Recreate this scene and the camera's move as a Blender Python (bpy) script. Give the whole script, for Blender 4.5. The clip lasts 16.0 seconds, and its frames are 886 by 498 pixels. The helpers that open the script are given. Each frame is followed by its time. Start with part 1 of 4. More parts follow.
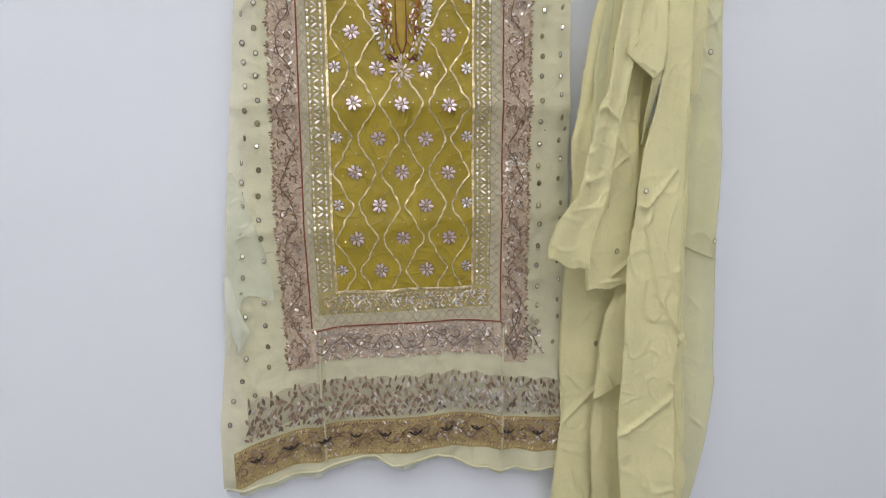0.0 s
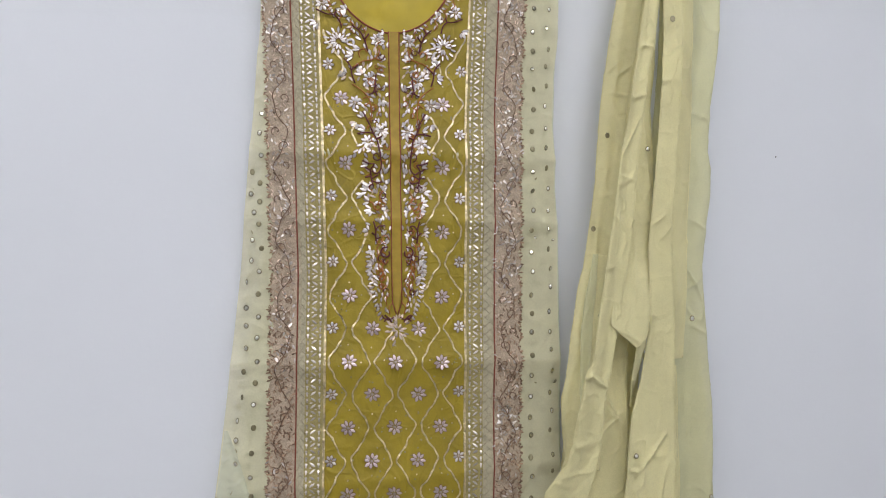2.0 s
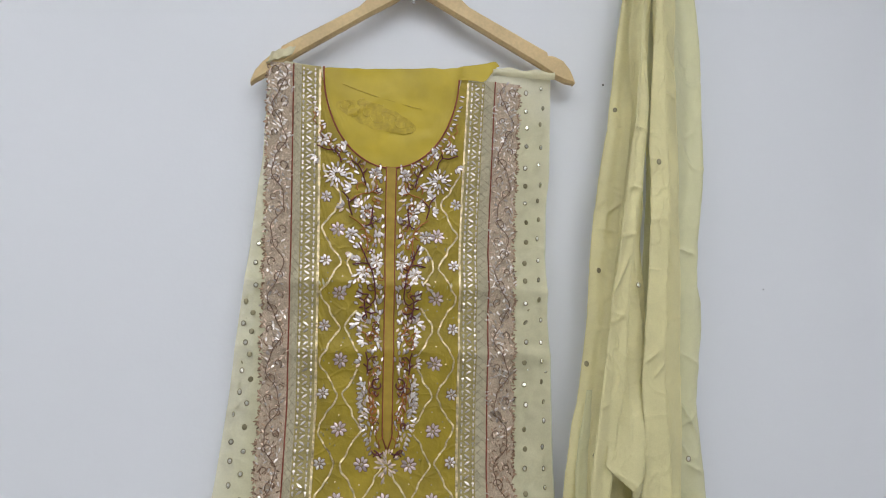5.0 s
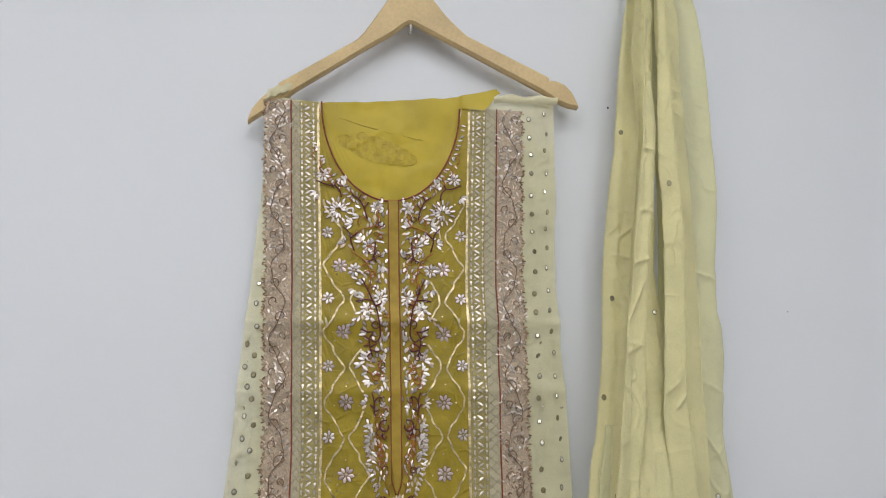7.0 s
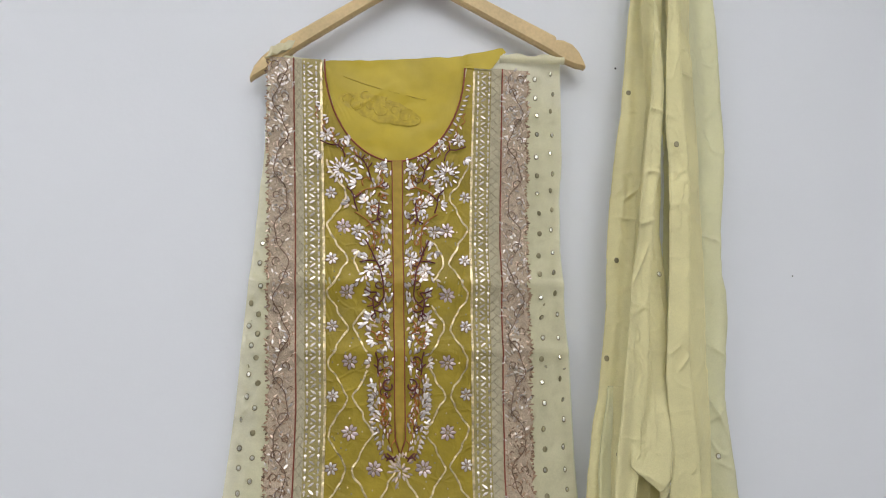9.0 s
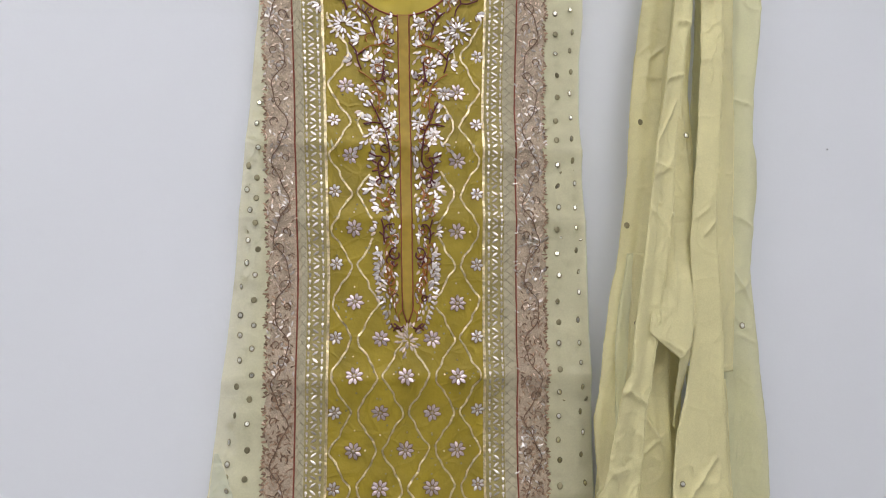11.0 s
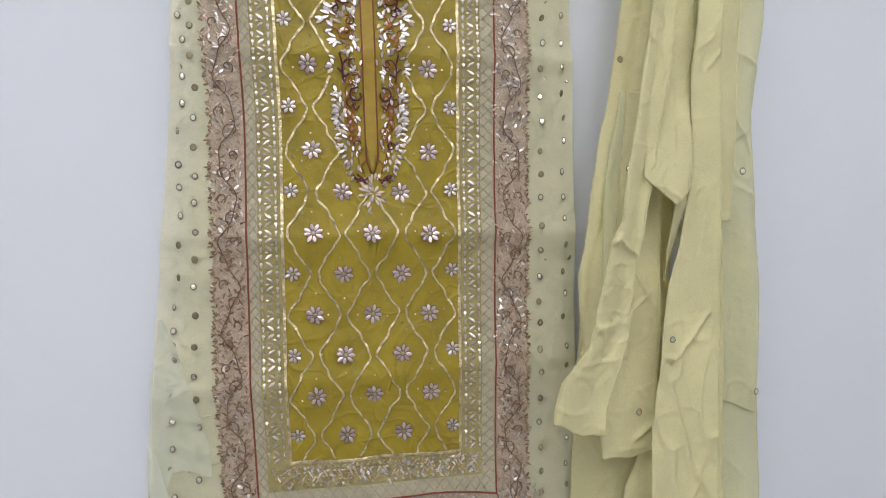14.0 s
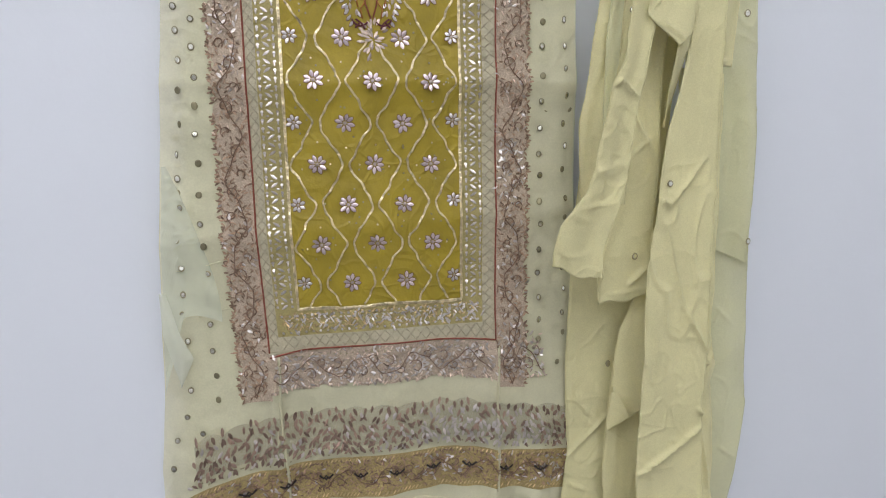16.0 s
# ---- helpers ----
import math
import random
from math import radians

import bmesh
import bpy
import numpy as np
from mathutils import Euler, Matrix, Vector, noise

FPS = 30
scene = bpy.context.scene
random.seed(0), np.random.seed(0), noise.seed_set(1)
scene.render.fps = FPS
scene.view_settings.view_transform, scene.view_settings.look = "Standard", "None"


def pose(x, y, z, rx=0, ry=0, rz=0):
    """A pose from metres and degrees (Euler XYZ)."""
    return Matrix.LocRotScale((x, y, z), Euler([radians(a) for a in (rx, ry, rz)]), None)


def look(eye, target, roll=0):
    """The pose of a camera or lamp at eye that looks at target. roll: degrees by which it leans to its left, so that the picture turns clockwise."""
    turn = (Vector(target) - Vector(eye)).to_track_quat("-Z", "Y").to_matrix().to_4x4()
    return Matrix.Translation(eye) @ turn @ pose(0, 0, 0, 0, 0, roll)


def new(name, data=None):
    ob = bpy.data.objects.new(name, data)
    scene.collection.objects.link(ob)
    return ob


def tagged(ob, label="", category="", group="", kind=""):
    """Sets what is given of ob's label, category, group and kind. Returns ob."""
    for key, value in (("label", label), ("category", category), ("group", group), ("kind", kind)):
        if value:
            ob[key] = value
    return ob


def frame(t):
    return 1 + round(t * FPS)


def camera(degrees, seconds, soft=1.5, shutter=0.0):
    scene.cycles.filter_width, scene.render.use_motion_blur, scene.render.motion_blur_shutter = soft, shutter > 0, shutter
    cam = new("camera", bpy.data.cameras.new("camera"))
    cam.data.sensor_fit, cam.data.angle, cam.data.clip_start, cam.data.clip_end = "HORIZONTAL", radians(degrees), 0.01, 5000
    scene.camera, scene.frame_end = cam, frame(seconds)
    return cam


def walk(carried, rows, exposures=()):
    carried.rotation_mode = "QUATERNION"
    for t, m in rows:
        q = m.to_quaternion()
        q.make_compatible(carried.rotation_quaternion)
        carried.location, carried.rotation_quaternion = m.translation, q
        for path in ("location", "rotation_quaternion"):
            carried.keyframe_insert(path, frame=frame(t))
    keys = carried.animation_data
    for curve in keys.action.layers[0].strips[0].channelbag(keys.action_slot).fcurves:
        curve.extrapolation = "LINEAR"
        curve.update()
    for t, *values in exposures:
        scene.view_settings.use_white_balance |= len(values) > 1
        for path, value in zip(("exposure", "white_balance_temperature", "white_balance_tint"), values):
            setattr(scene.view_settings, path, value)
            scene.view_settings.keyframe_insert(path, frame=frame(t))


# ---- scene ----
cam = camera(70.0, 16.0, 1.1)
PATH = [
    (0.0, (-0.094, -0.873, 1.102), (0.259, 1.061, 0.737), -0.2),
    (0.5, (-0.101, -0.881, 1.148), (0.241, 1.065, 0.84), 0.2),
    (1.0, (-0.076, -0.891, 1.208), (0.214, 1.078, 1.01), -0.1),
    (1.5, (-0.068, -0.888, 1.257), (0.241, 1.087, 1.183), 0.3),
    (2.0, (-0.071, -0.889, 1.279), (0.253, 1.084, 1.317), 0.4),
    (2.5, (-0.076, -0.891, 1.295), (0.263, 1.077, 1.396), 0.8),
    (3.0, (-0.078, -0.889, 1.306), (0.263, 1.076, 1.455), 0.5),
    (3.5, (-0.079, -0.891, 1.313), (0.254, 1.071, 1.518), 1.2),
    (4.0, (-0.082, -0.894, 1.323), (0.263, 1.061, 1.57), 1.6),
    (4.5, (-0.081, -0.897, 1.33), (0.272, 1.05, 1.617), 1.5),
    (7.0, (-0.058, -0.87, 1.341), (0.234, 1.062, 1.765), -0.5),
    (7.5, (-0.043, -0.867, 1.334), (0.207, 1.069, 1.766), -0.6),
    (8.0, (-0.066, -0.866, 1.342), (0.237, 1.074, 1.725), -0.4),
    (10.3, (-0.047, -0.835, 1.27), (0.201, 1.132, 1.532), -0.0),
    (10.5, (-0.047, -0.822, 1.258), (0.2, 1.15, 1.478), 0.0),
    (11.0, (-0.05, -0.801, 1.242), (0.209, 1.178, 1.379), 0.1),
    (11.5, (-0.059, -0.792, 1.237), (0.219, 1.186, 1.331), 0.5),
    (12.0, (-0.053, -0.781, 1.233), (0.203, 1.201, 1.317), 0.8),
    (12.5, (-0.049, -0.747, 1.217), (0.205, 1.233, 1.334), 0.6),
    (13.0, (-0.069, -0.716, 1.207), (0.258, 1.257, 1.189), -0.2),
    (13.5, (-0.058, -0.71, 1.187), (0.279, 1.259, 1.101), -0.1),
    (14.0, (-0.041, -0.713, 1.169), (0.318, 1.25, 1.03), -0.5),
    (14.5, (-0.03, -0.717, 1.154), (0.33, 1.237, 0.928), -0.4),
    (15.0, (-0.038, -0.721, 1.135), (0.336, 1.22, 0.831), -0.6),
    (15.5, (-0.047, -0.724, 1.116), (0.325, 1.207, 0.757), -0.8),
    (16.0, (-0.055, -0.729, 1.093), (0.318, 1.196, 0.699), -0.8),
]
EXPOSURES = [(0.0, 0.04, 6430, 9), (2.0, -0.09, 6430, 9), (4.5, -0.18, 6430, 7), (7.0, -0.18, 6630, 6), (8.0, -0.17, 6630, 6), (10.5, -0.06, 6560, 9), (12.5, -0.05, 6500, 10), (14.0, -0.03, 6370, 9), (16.0, 0.01, 6260, 9)]
LAMP, LAMP_COLOR = 4.4, (0.965, 0.955, 0.99)
LIGHTS = ((-1.2, -1.4, 1.3, 1.0), (0.4, -1.4, 1.3, 1.0), (-1.2, -2.8, 1.3, 1.0), (0.4, -2.8, 1.3, 1.0))
SPECKS = ((0.347, 1.776, 0.0016), (0.62, 1.45, 0.0010))
walk(cam, [(t, look(eye, target, roll)) for t, eye, target, roll in PATH], EXPOSURES)

# ---- world and light ----
world = bpy.data.worlds.new("world")
scene.world = world
world.use_nodes = True
world.node_tree.nodes["Background"].inputs[0].default_value = (0.75, 0.82, 1.0, 1)
world.node_tree.nodes["Background"].inputs[1].default_value = 0.2


# ---- materials ----
def material(name, color, rough=0.6, metal=0.0, vary=0.08, scale=60.0, bump=0.0, bump_scale=300.0, island=0.0, per_object=0.0,
             clear=0.0, translucent=0.0, sheen=0.0, fine=0.0, fine_scale=900.0, relief=0.002, crumple=0.0, crumple_scale=16.0):
    m = bpy.data.materials.new(name)
    m.use_nodes = True
    nt = m.node_tree
    n, l = nt.nodes, nt.links
    b = n["Principled BSDF"]
    b.inputs["Roughness"].default_value = rough
    b.inputs["Metallic"].default_value = metal
    b.inputs["Sheen Weight"].default_value = sheen
    co = n.new("ShaderNodeTexCoord")
    tx = n.new("ShaderNodeTexNoise")
    tx.inputs["Scale"].default_value = scale
    tx.inputs["Detail"].default_value = 5
    l.new(co.outputs["Object"], tx.inputs["Vector"])
    hsv = n.new("ShaderNodeHueSaturation")
    hsv.inputs["Color"].default_value = (*color, 1)
    mr = n.new("ShaderNodeMapRange")
    mr.inputs["From Min"].default_value, mr.inputs["From Max"].default_value = 0.3, 0.7
    mr.inputs["To Min"].default_value, mr.inputs["To Max"].default_value = 1 - vary, 1 + vary
    l.new(tx.outputs["Fac"], mr.inputs["Value"])
    value = mr.outputs["Result"]
    for amount, node, socket in ((island, "ShaderNodeNewGeometry", "Random Per Island"), (per_object, "ShaderNodeObjectInfo", "Random")):
        if amount:
            g = n.new(node)
            r = n.new("ShaderNodeMapRange")
            r.inputs["To Min"].default_value, r.inputs["To Max"].default_value = 1 - amount, 1 + amount
            l.new(g.outputs[socket], r.inputs["Value"])
            mu = n.new("ShaderNodeMath")
            mu.operation = "MULTIPLY"
            l.new(value, mu.inputs[0])
            l.new(r.outputs["Result"], mu.inputs[1])
            value = mu.outputs[0]
    if fine:
        t2 = n.new("ShaderNodeTexNoise")
        t2.inputs["Scale"].default_value = fine_scale
        t2.inputs["Detail"].default_value = 2
        l.new(co.outputs["Object"], t2.inputs["Vector"])
        r = n.new("ShaderNodeMapRange")
        r.inputs["From Min"].default_value, r.inputs["From Max"].default_value = 0.3, 0.7
        r.inputs["To Min"].default_value, r.inputs["To Max"].default_value = 1 - fine, 1 + fine
        l.new(t2.outputs["Fac"], r.inputs["Value"])
        mu = n.new("ShaderNodeMath")
        mu.operation = "MULTIPLY"
        l.new(value, mu.inputs[0])
        l.new(r.outputs["Result"], mu.inputs[1])
        value = mu.outputs[0]
    l.new(value, hsv.inputs["Value"])
    l.new(hsv.outputs["Color"], b.inputs["Base Color"])
    if bump:
        t3 = n.new("ShaderNodeTexNoise")
        t3.inputs["Scale"].default_value = bump_scale
        t3.inputs["Detail"].default_value = 1.2 if relief > 0.005 else 4
        l.new(co.outputs["Object"], t3.inputs["Vector"])
        bu = n.new("ShaderNodeBump")
        bu.inputs["Strength"].default_value = bump
        bu.inputs["Distance"].default_value = relief
        l.new(t3.outputs["Fac"], bu.inputs["Height"])
        l.new(bu.outputs["Normal"], b.inputs["Normal"])
        if crumple:
            # sharp crisscross crease lines with flat facets between them
            warp = n.new("ShaderNodeTexNoise")
            warp.inputs["Scale"].default_value = 9
            l.new(co.outputs["Object"], warp.inputs["Vector"])
            add = n.new("ShaderNodeMixRGB")
            add.blend_type = "LINEAR_LIGHT"
            add.inputs[0].default_value = 0.07
            l.new(co.outputs["Object"], add.inputs[1])
            l.new(warp.outputs["Color"], add.inputs[2])
            vo = n.new("ShaderNodeTexVoronoi")
            vo.feature = "DISTANCE_TO_EDGE"
            vo.inputs["Scale"].default_value = crumple_scale
            l.new(add.outputs[0], vo.inputs["Vector"])
            r = n.new("ShaderNodeMapRange")
            r.inputs["From Max"].default_value = 0.09
            l.new(vo.outputs["Distance"], r.inputs["Value"])
            b2 = n.new("ShaderNodeBump")
            b2.invert = True
            b2.inputs["Strength"].default_value = crumple
            b2.inputs["Distance"].default_value = 0.0016
            l.new(r.outputs["Result"], b2.inputs["Height"])
            l.new(bu.outputs["Normal"], b2.inputs["Normal"])
            l.new(b2.outputs["Normal"], b.inputs["Normal"])
    out = n["Material Output"]
    shader = b.outputs[0]
    if translucent:
        tr = n.new("ShaderNodeBsdfTranslucent")
        l.new(hsv.outputs["Color"], tr.inputs["Color"])
        mx = n.new("ShaderNodeMixShader")
        mx.inputs[0].default_value = translucent
        l.new(shader, mx.inputs[1])
        l.new(tr.outputs[0], mx.inputs[2])
        shader = mx.outputs[0]
    if clear:
        tp = n.new("ShaderNodeBsdfTransparent")
        mx = n.new("ShaderNodeMixShader")
        mx.inputs[0].default_value = clear
        l.new(shader, mx.inputs[1])
        l.new(tp.outputs[0], mx.inputs[2])
        shader = mx.outputs[0]
    l.new(shader, out.inputs["Surface"])
    return m


PAINT = material("wall_paint", (0.79, 0.81, 0.855), 0.75, vary=0.012, scale=2.0, bump=0.06, bump_scale=160)
PLAIN_PAINT = material("room_paint", (0.74, 0.74, 0.74), 0.8, vary=0.04, scale=1.5)
CEIL = material("ceiling_paint", (0.8, 0.8, 0.8), 0.8, vary=0.02, scale=2)
FLOOR = material("floor_tile", (0.30, 0.29, 0.28), 0.35, vary=0.1, scale=3)
SHEER = material("sheer_chiffon", (0.81, 0.768, 0.525), 0.75, crumple=0.3, crumple_scale=11, vary=0.09, scale=13, bump=0.7, bump_scale=26, relief=0.010, clear=0.26, translucent=0.15, sheen=0.2, fine=0.04, fine_scale=500)
SHEER_BACK = material("sheer_back_layer", (0.82, 0.84, 0.63), 0.75, vary=0.10, scale=10, bump=0.7, bump_scale=22, relief=0.010, clear=0.30, translucent=0.2)
FLAP = material("folded_chiffon_edge", (0.80, 0.83, 0.66), 0.75, vary=0.08, scale=12, bump=0.4, bump_scale=40, relief=0.004, clear=0.50, translucent=0.15)
FLAP_EDGE = material("folded_chiffon_corner", (0.84, 0.86, 0.71), 0.7, vary=0.06, scale=30, bump=0.3, bump_scale=60, relief=0.003, clear=0.38, translucent=0.1)
SCARF_THIN = material("scarf_single_layer", (0.84, 0.82, 0.52), 0.8, crumple=0.4, crumple_scale=12, vary=0.06, scale=12, bump=0.5, bump_scale=70, relief=0.0028, clear=0.28, translucent=0.18, sheen=0.2, fine=0.05, fine_scale=700)
SCARF = material("scarf_chiffon", (0.815, 0.755, 0.42), 0.8, crumple=0.5, crumple_scale=13, vary=0.08, scale=14, bump=0.55, bump_scale=75, relief=0.0028, clear=0.10, translucent=0.12, sheen=0.2, fine=0.05, fine_scale=700)
YELLOW = material("mustard_silk", (0.365, 0.268, 0.016), 0.55, crumple=0.3, crumple_scale=22, vary=0.17, scale=20, bump=0.4, bump_scale=60, relief=0.004, sheen=0.1, fine=0.08, translucent=0.06)
YOKE_BACK = material("mustard_lining", (0.53, 0.40, 0.022), 0.5, vary=0.14, scale=16, bump=0.1, bump_scale=60)
YOKE_MOTIF = material("mustard_lining_motif", (0.475, 0.35, 0.02), 0.5, vary=0.16, scale=160)
PLACKET = material("placket_silk", (0.40, 0.265, 0.03), 0.6, vary=0.1, scale=120)
NET = material("border_net", (0.54, 0.425, 0.315), 0.8, vary=0.14, scale=90, clear=0.14, fine=0.25, fine_scale=600, bump=0.3, bump_scale=500)
BAND_NET = material("brown_band_net", (0.40, 0.305, 0.125), 0.75, vary=0.18, scale=60, fine=0.3, fine_scale=600, bump=0.3, bump_scale=500)
FLORAL_NET = material("floral_band_net", (0.46, 0.385, 0.29), 0.8, vary=0.12, scale=80, clear=0.75, fine=0.25, fine_scale=500)
LATTICE = material("lattice_net", (0.48, 0.43, 0.295), 0.8, vary=0.1, scale=70, fine=0.15, fine_scale=700)
TRIM_NET = material("trim_net", (0.37, 0.305, 0.115), 0.7, vary=0.15, scale=90, fine=0.2, fine_scale=700)
FOIL = material("silver_foil", (0.70, 0.64, 0.60), 0.34, metal=0.93, vary=0.12, scale=300, island=0.2, bump=0.2, bump_scale=500)
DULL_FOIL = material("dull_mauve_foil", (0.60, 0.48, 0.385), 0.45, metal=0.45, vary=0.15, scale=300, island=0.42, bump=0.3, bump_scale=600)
BRONZE = material("bronze_foil", (0.60, 0.45, 0.24), 0.40, metal=0.6, vary=0.2, scale=300, island=0.35, bump=0.3, bump_scale=600)
PINK_FOIL = material("pinkish_foil", (0.76, 0.63, 0.62), 0.30, metal=0.9, vary=0.12, scale=300, island=0.25, bump=0.2, bump_scale=500)
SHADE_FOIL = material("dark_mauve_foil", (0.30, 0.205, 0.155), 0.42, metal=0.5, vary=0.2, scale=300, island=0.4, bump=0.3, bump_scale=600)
GOLD = material("pale_gold_foil", (0.72, 0.60, 0.37), 0.28, metal=0.9, vary=0.4, scale=130, bump=1.0, bump_scale=260)
DARK_SEQUIN = material("sequin_rim", (0.28, 0.25, 0.15), 0.4, metal=0.5, vary=0.1, per_object=0.3)
MIRROR = material("sequin_mirror", (0.80, 0.78, 0.68), 0.25, metal=0.9, vary=0.1, per_object=0.3)
RED = material("rust_red_piping", (0.26, 0.062, 0.033), 0.7, vary=0.15, scale=200)
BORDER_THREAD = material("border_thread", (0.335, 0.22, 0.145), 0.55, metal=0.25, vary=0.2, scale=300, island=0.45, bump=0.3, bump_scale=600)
DARK_THREAD = material("black_brown_thread", (0.022, 0.014, 0.012), 0.7, vary=0.2, scale=300)
MAROON = material("maroon_thread", (0.13, 0.026, 0.032), 0.6, vary=0.2, scale=300)
RUST = material("rust_orange_thread", (0.42, 0.15, 0.03), 0.65, vary=0.2, scale=300)
OUTLINE = material("outline_thread", (0.20, 0.105, 0.035), 0.7, vary=0.2, scale=300)
BROWN = material("brown_thread", (0.20, 0.12, 0.075), 0.7, vary=0.2, scale=300)
OLIVE = material("olive_thread", (0.42, 0.36, 0.25), 0.7, vary=0.15, scale=300)
WOOD = material("beech_wood", (0.62, 0.455, 0.225), 0.45, vary=0.10, scale=14, bump=0.05, bump_scale=80, fine=0.06, fine_scale=220)
STEEL = material("steel", (0.6, 0.6, 0.6), 0.28, metal=1.0, vary=0.05)
DARK = material("dark_speck", (0.03, 0.03, 0.035), 0.6)
GLOW = bpy.data.materials.new("light_panel")
GLOW.use_nodes = True
GLOW.node_tree.nodes["Principled BSDF"].inputs["Emission Color"].default_value = (*LAMP_COLOR, 1)
GLOW.node_tree.nodes["Principled BSDF"].inputs["Emission Strength"].default_value = LAMP


# ---- helpers for meshes ----
def mesh(name, verts, faces, mat, smooth=True):
    me = bpy.data.meshes.new(name)
    me.from_pydata(verts, [], faces)
    me.materials.append(mat)
    if smooth:
        me.shade_smooth()
    return me


def part(name, me, parent, label=""):
    ob = new(name, me)
    ob.parent = parent
    return tagged(ob, label)


def box(x0, x1, y0, y1, z0, z1):
    v = [(x, y, z) for x in (x0, x1) for y in (y0, y1) for z in (z0, z1)]
    return v, [(0, 1, 3, 2), (4, 6, 7, 5), (0, 4, 5, 1), (2, 3, 7, 6), (0, 2, 6, 4), (1, 5, 7, 3)]


def lerp(table):
    a, b = zip(*sorted(table))
    return lambda v: float(np.interp(v, a, b))


def grid(f, nu, nv):
    verts = [f(i / nu, j / nv) for j in range(nv + 1) for i in range(nu + 1)]
    w = nu + 1
    return verts, [(j * w + i, j * w + i + 1, (j + 1) * w + i + 1, (j + 1) * w + i) for j in range(nv) for i in range(nu)]


def thick(verts, faces, nu, nv, d):
    """Give a grid sheet a back side d metres behind it, joined along its rim."""
    k = len(verts)
    w = nu + 1
    vs = list(verts) + [(x, y + d, z) for x, y, z in verts]
    fs = list(faces) + [tuple(i + k for i in reversed(f)) for f in faces]
    rim = [i for i in range(w)] + [j * w + nu for j in range(1, nv + 1)] + [nv * w + i for i in range(nu - 1, -1, -1)] + [j * w for j in range(nv - 1, 0, -1)]
    for a, b in zip(rim, rim[1:] + rim[:1]):
        fs.append((b, a, a + k, b + k))
    return vs, fs


def tube(points, r, sides=5, closed=False, taper=False):
    pts = [Vector(p) for p in points]
    vs, fs = [], []
    for i, p in enumerate(pts):
        d = (pts[min(i + 1, len(pts) - 1)] - pts[max(i - 1, 0)]).normalized()
        a = d.cross(Vector((0, 1, 0))) if abs(d.y) < 0.95 else d.cross(Vector((1, 0, 0)))
        a.normalize()
        b = d.cross(a)
        k = r * (1 - 0.7 * i / (len(pts) - 1)) if taper else r
        for s in range(sides):
            t = 2 * math.pi * s / sides
            vs.append(tuple(p + a * (k * math.cos(t)) + b * (k * math.sin(t))))
    for i in range(len(pts) - 1):
        for s in range(sides):
            s2 = (s + 1) % sides
            fs.append((i * sides + s, i * sides + s2, (i + 1) * sides + s2, (i + 1) * sides + s))
    fs.append(tuple(range(sides - 1, -1, -1)))
    fs.append(tuple((len(pts) - 1) * sides + s for s in range(sides)))
    return vs, fs


def join(pieces):
    vs, fs = [], []
    for v, f in pieces:
        k = len(vs)
        vs += v
        fs += [tuple(i + k for i in face) for face in f]
    return vs, fs


# ---- room ----
WALL_Y = 0.026
# side walls are unseen; X1 is near so that its wall bounces more light
X0, X1, Y0, H = -2.7, 2.2, -3.8, 2.75
tagged(new("wall_north", mesh("wall_north", *box(X0, X1, WALL_Y, WALL_Y + 0.12, 0, H), PAINT, False)), "plain white painted wall behind the hanging garments", "wall", kind="structure")
tagged(new("wall_south", mesh("wall_south", *box(X0, X1, Y0 - 0.12, Y0, 0, H), PLAIN_PAINT, False)), "plain painted wall behind the camera", "wall", kind="structure")
tagged(new("wall_west", mesh("wall_west", *box(X0 - 0.12, X0, Y0, WALL_Y, 0, H), PLAIN_PAINT, False)), "plain painted side wall, unseen, bounces light", "wall", kind="structure")
tagged(new("wall_east", mesh("wall_east", *box(X1, X1 + 0.12, Y0, WALL_Y, 0, H), PLAIN_PAINT, False)), "plain painted side wall, unseen, bounces light", "wall", kind="structure")
tagged(new("floor", mesh("floor", *box(X0, X1, Y0, WALL_Y, -0.1, 0), FLOOR, False)), "plain grey tiled floor", "floor", kind="structure")
tagged(new("ceiling", mesh("ceiling", *box(X0, X1, Y0, WALL_Y, H, H + 0.1), CEIL, False)), "plain white ceiling", "ceiling", kind="structure")


def ceiling_light(x, y, w, d):
    e = tagged(new("ceiling_light"), "flat white ceiling light panel, switched on", "ceiling light", "ceiling lights")
    e.location = (x, y, H)
    part("frame", mesh("frame", *join([box(-w / 2 - 0.02, w / 2 + 0.02, -d / 2 - 0.02, -d / 2, -0.03, -0.004), box(-w / 2 - 0.02, w / 2 + 0.02, d / 2, d / 2 + 0.02, -0.03, -0.004),
                                       box(-w / 2 - 0.02, -w / 2, -d / 2, d / 2, -0.03, -0.004), box(w / 2, w / 2 + 0.02, -d / 2, d / 2, -0.03, -0.004)]), CEIL, False), e)
    part("diffuser", mesh("diffuser", *box(-w / 2, w / 2, -d / 2, d / 2, -0.024, -0.004), GLOW, False), e)
    return e


for spec in LIGHTS:
    ceiling_light(*spec)

# small dark specks on the wall
for sx, sz, r in SPECKS:
    v = [(sx + r * math.cos(a), WALL_Y - 0.001, sz + 1.2 * r * math.sin(a)) for a in np.linspace(0, 2 * math.pi, 9)[:-1]] + [(sx, WALL_Y - 0.003, sz)]
    tagged(new("wall_speck", mesh("wall_speck", v, [(i, (i + 1) % 8, 8) for i in range(8)], DARK)), "tiny dark nail hole in the white wall", "wall mark")

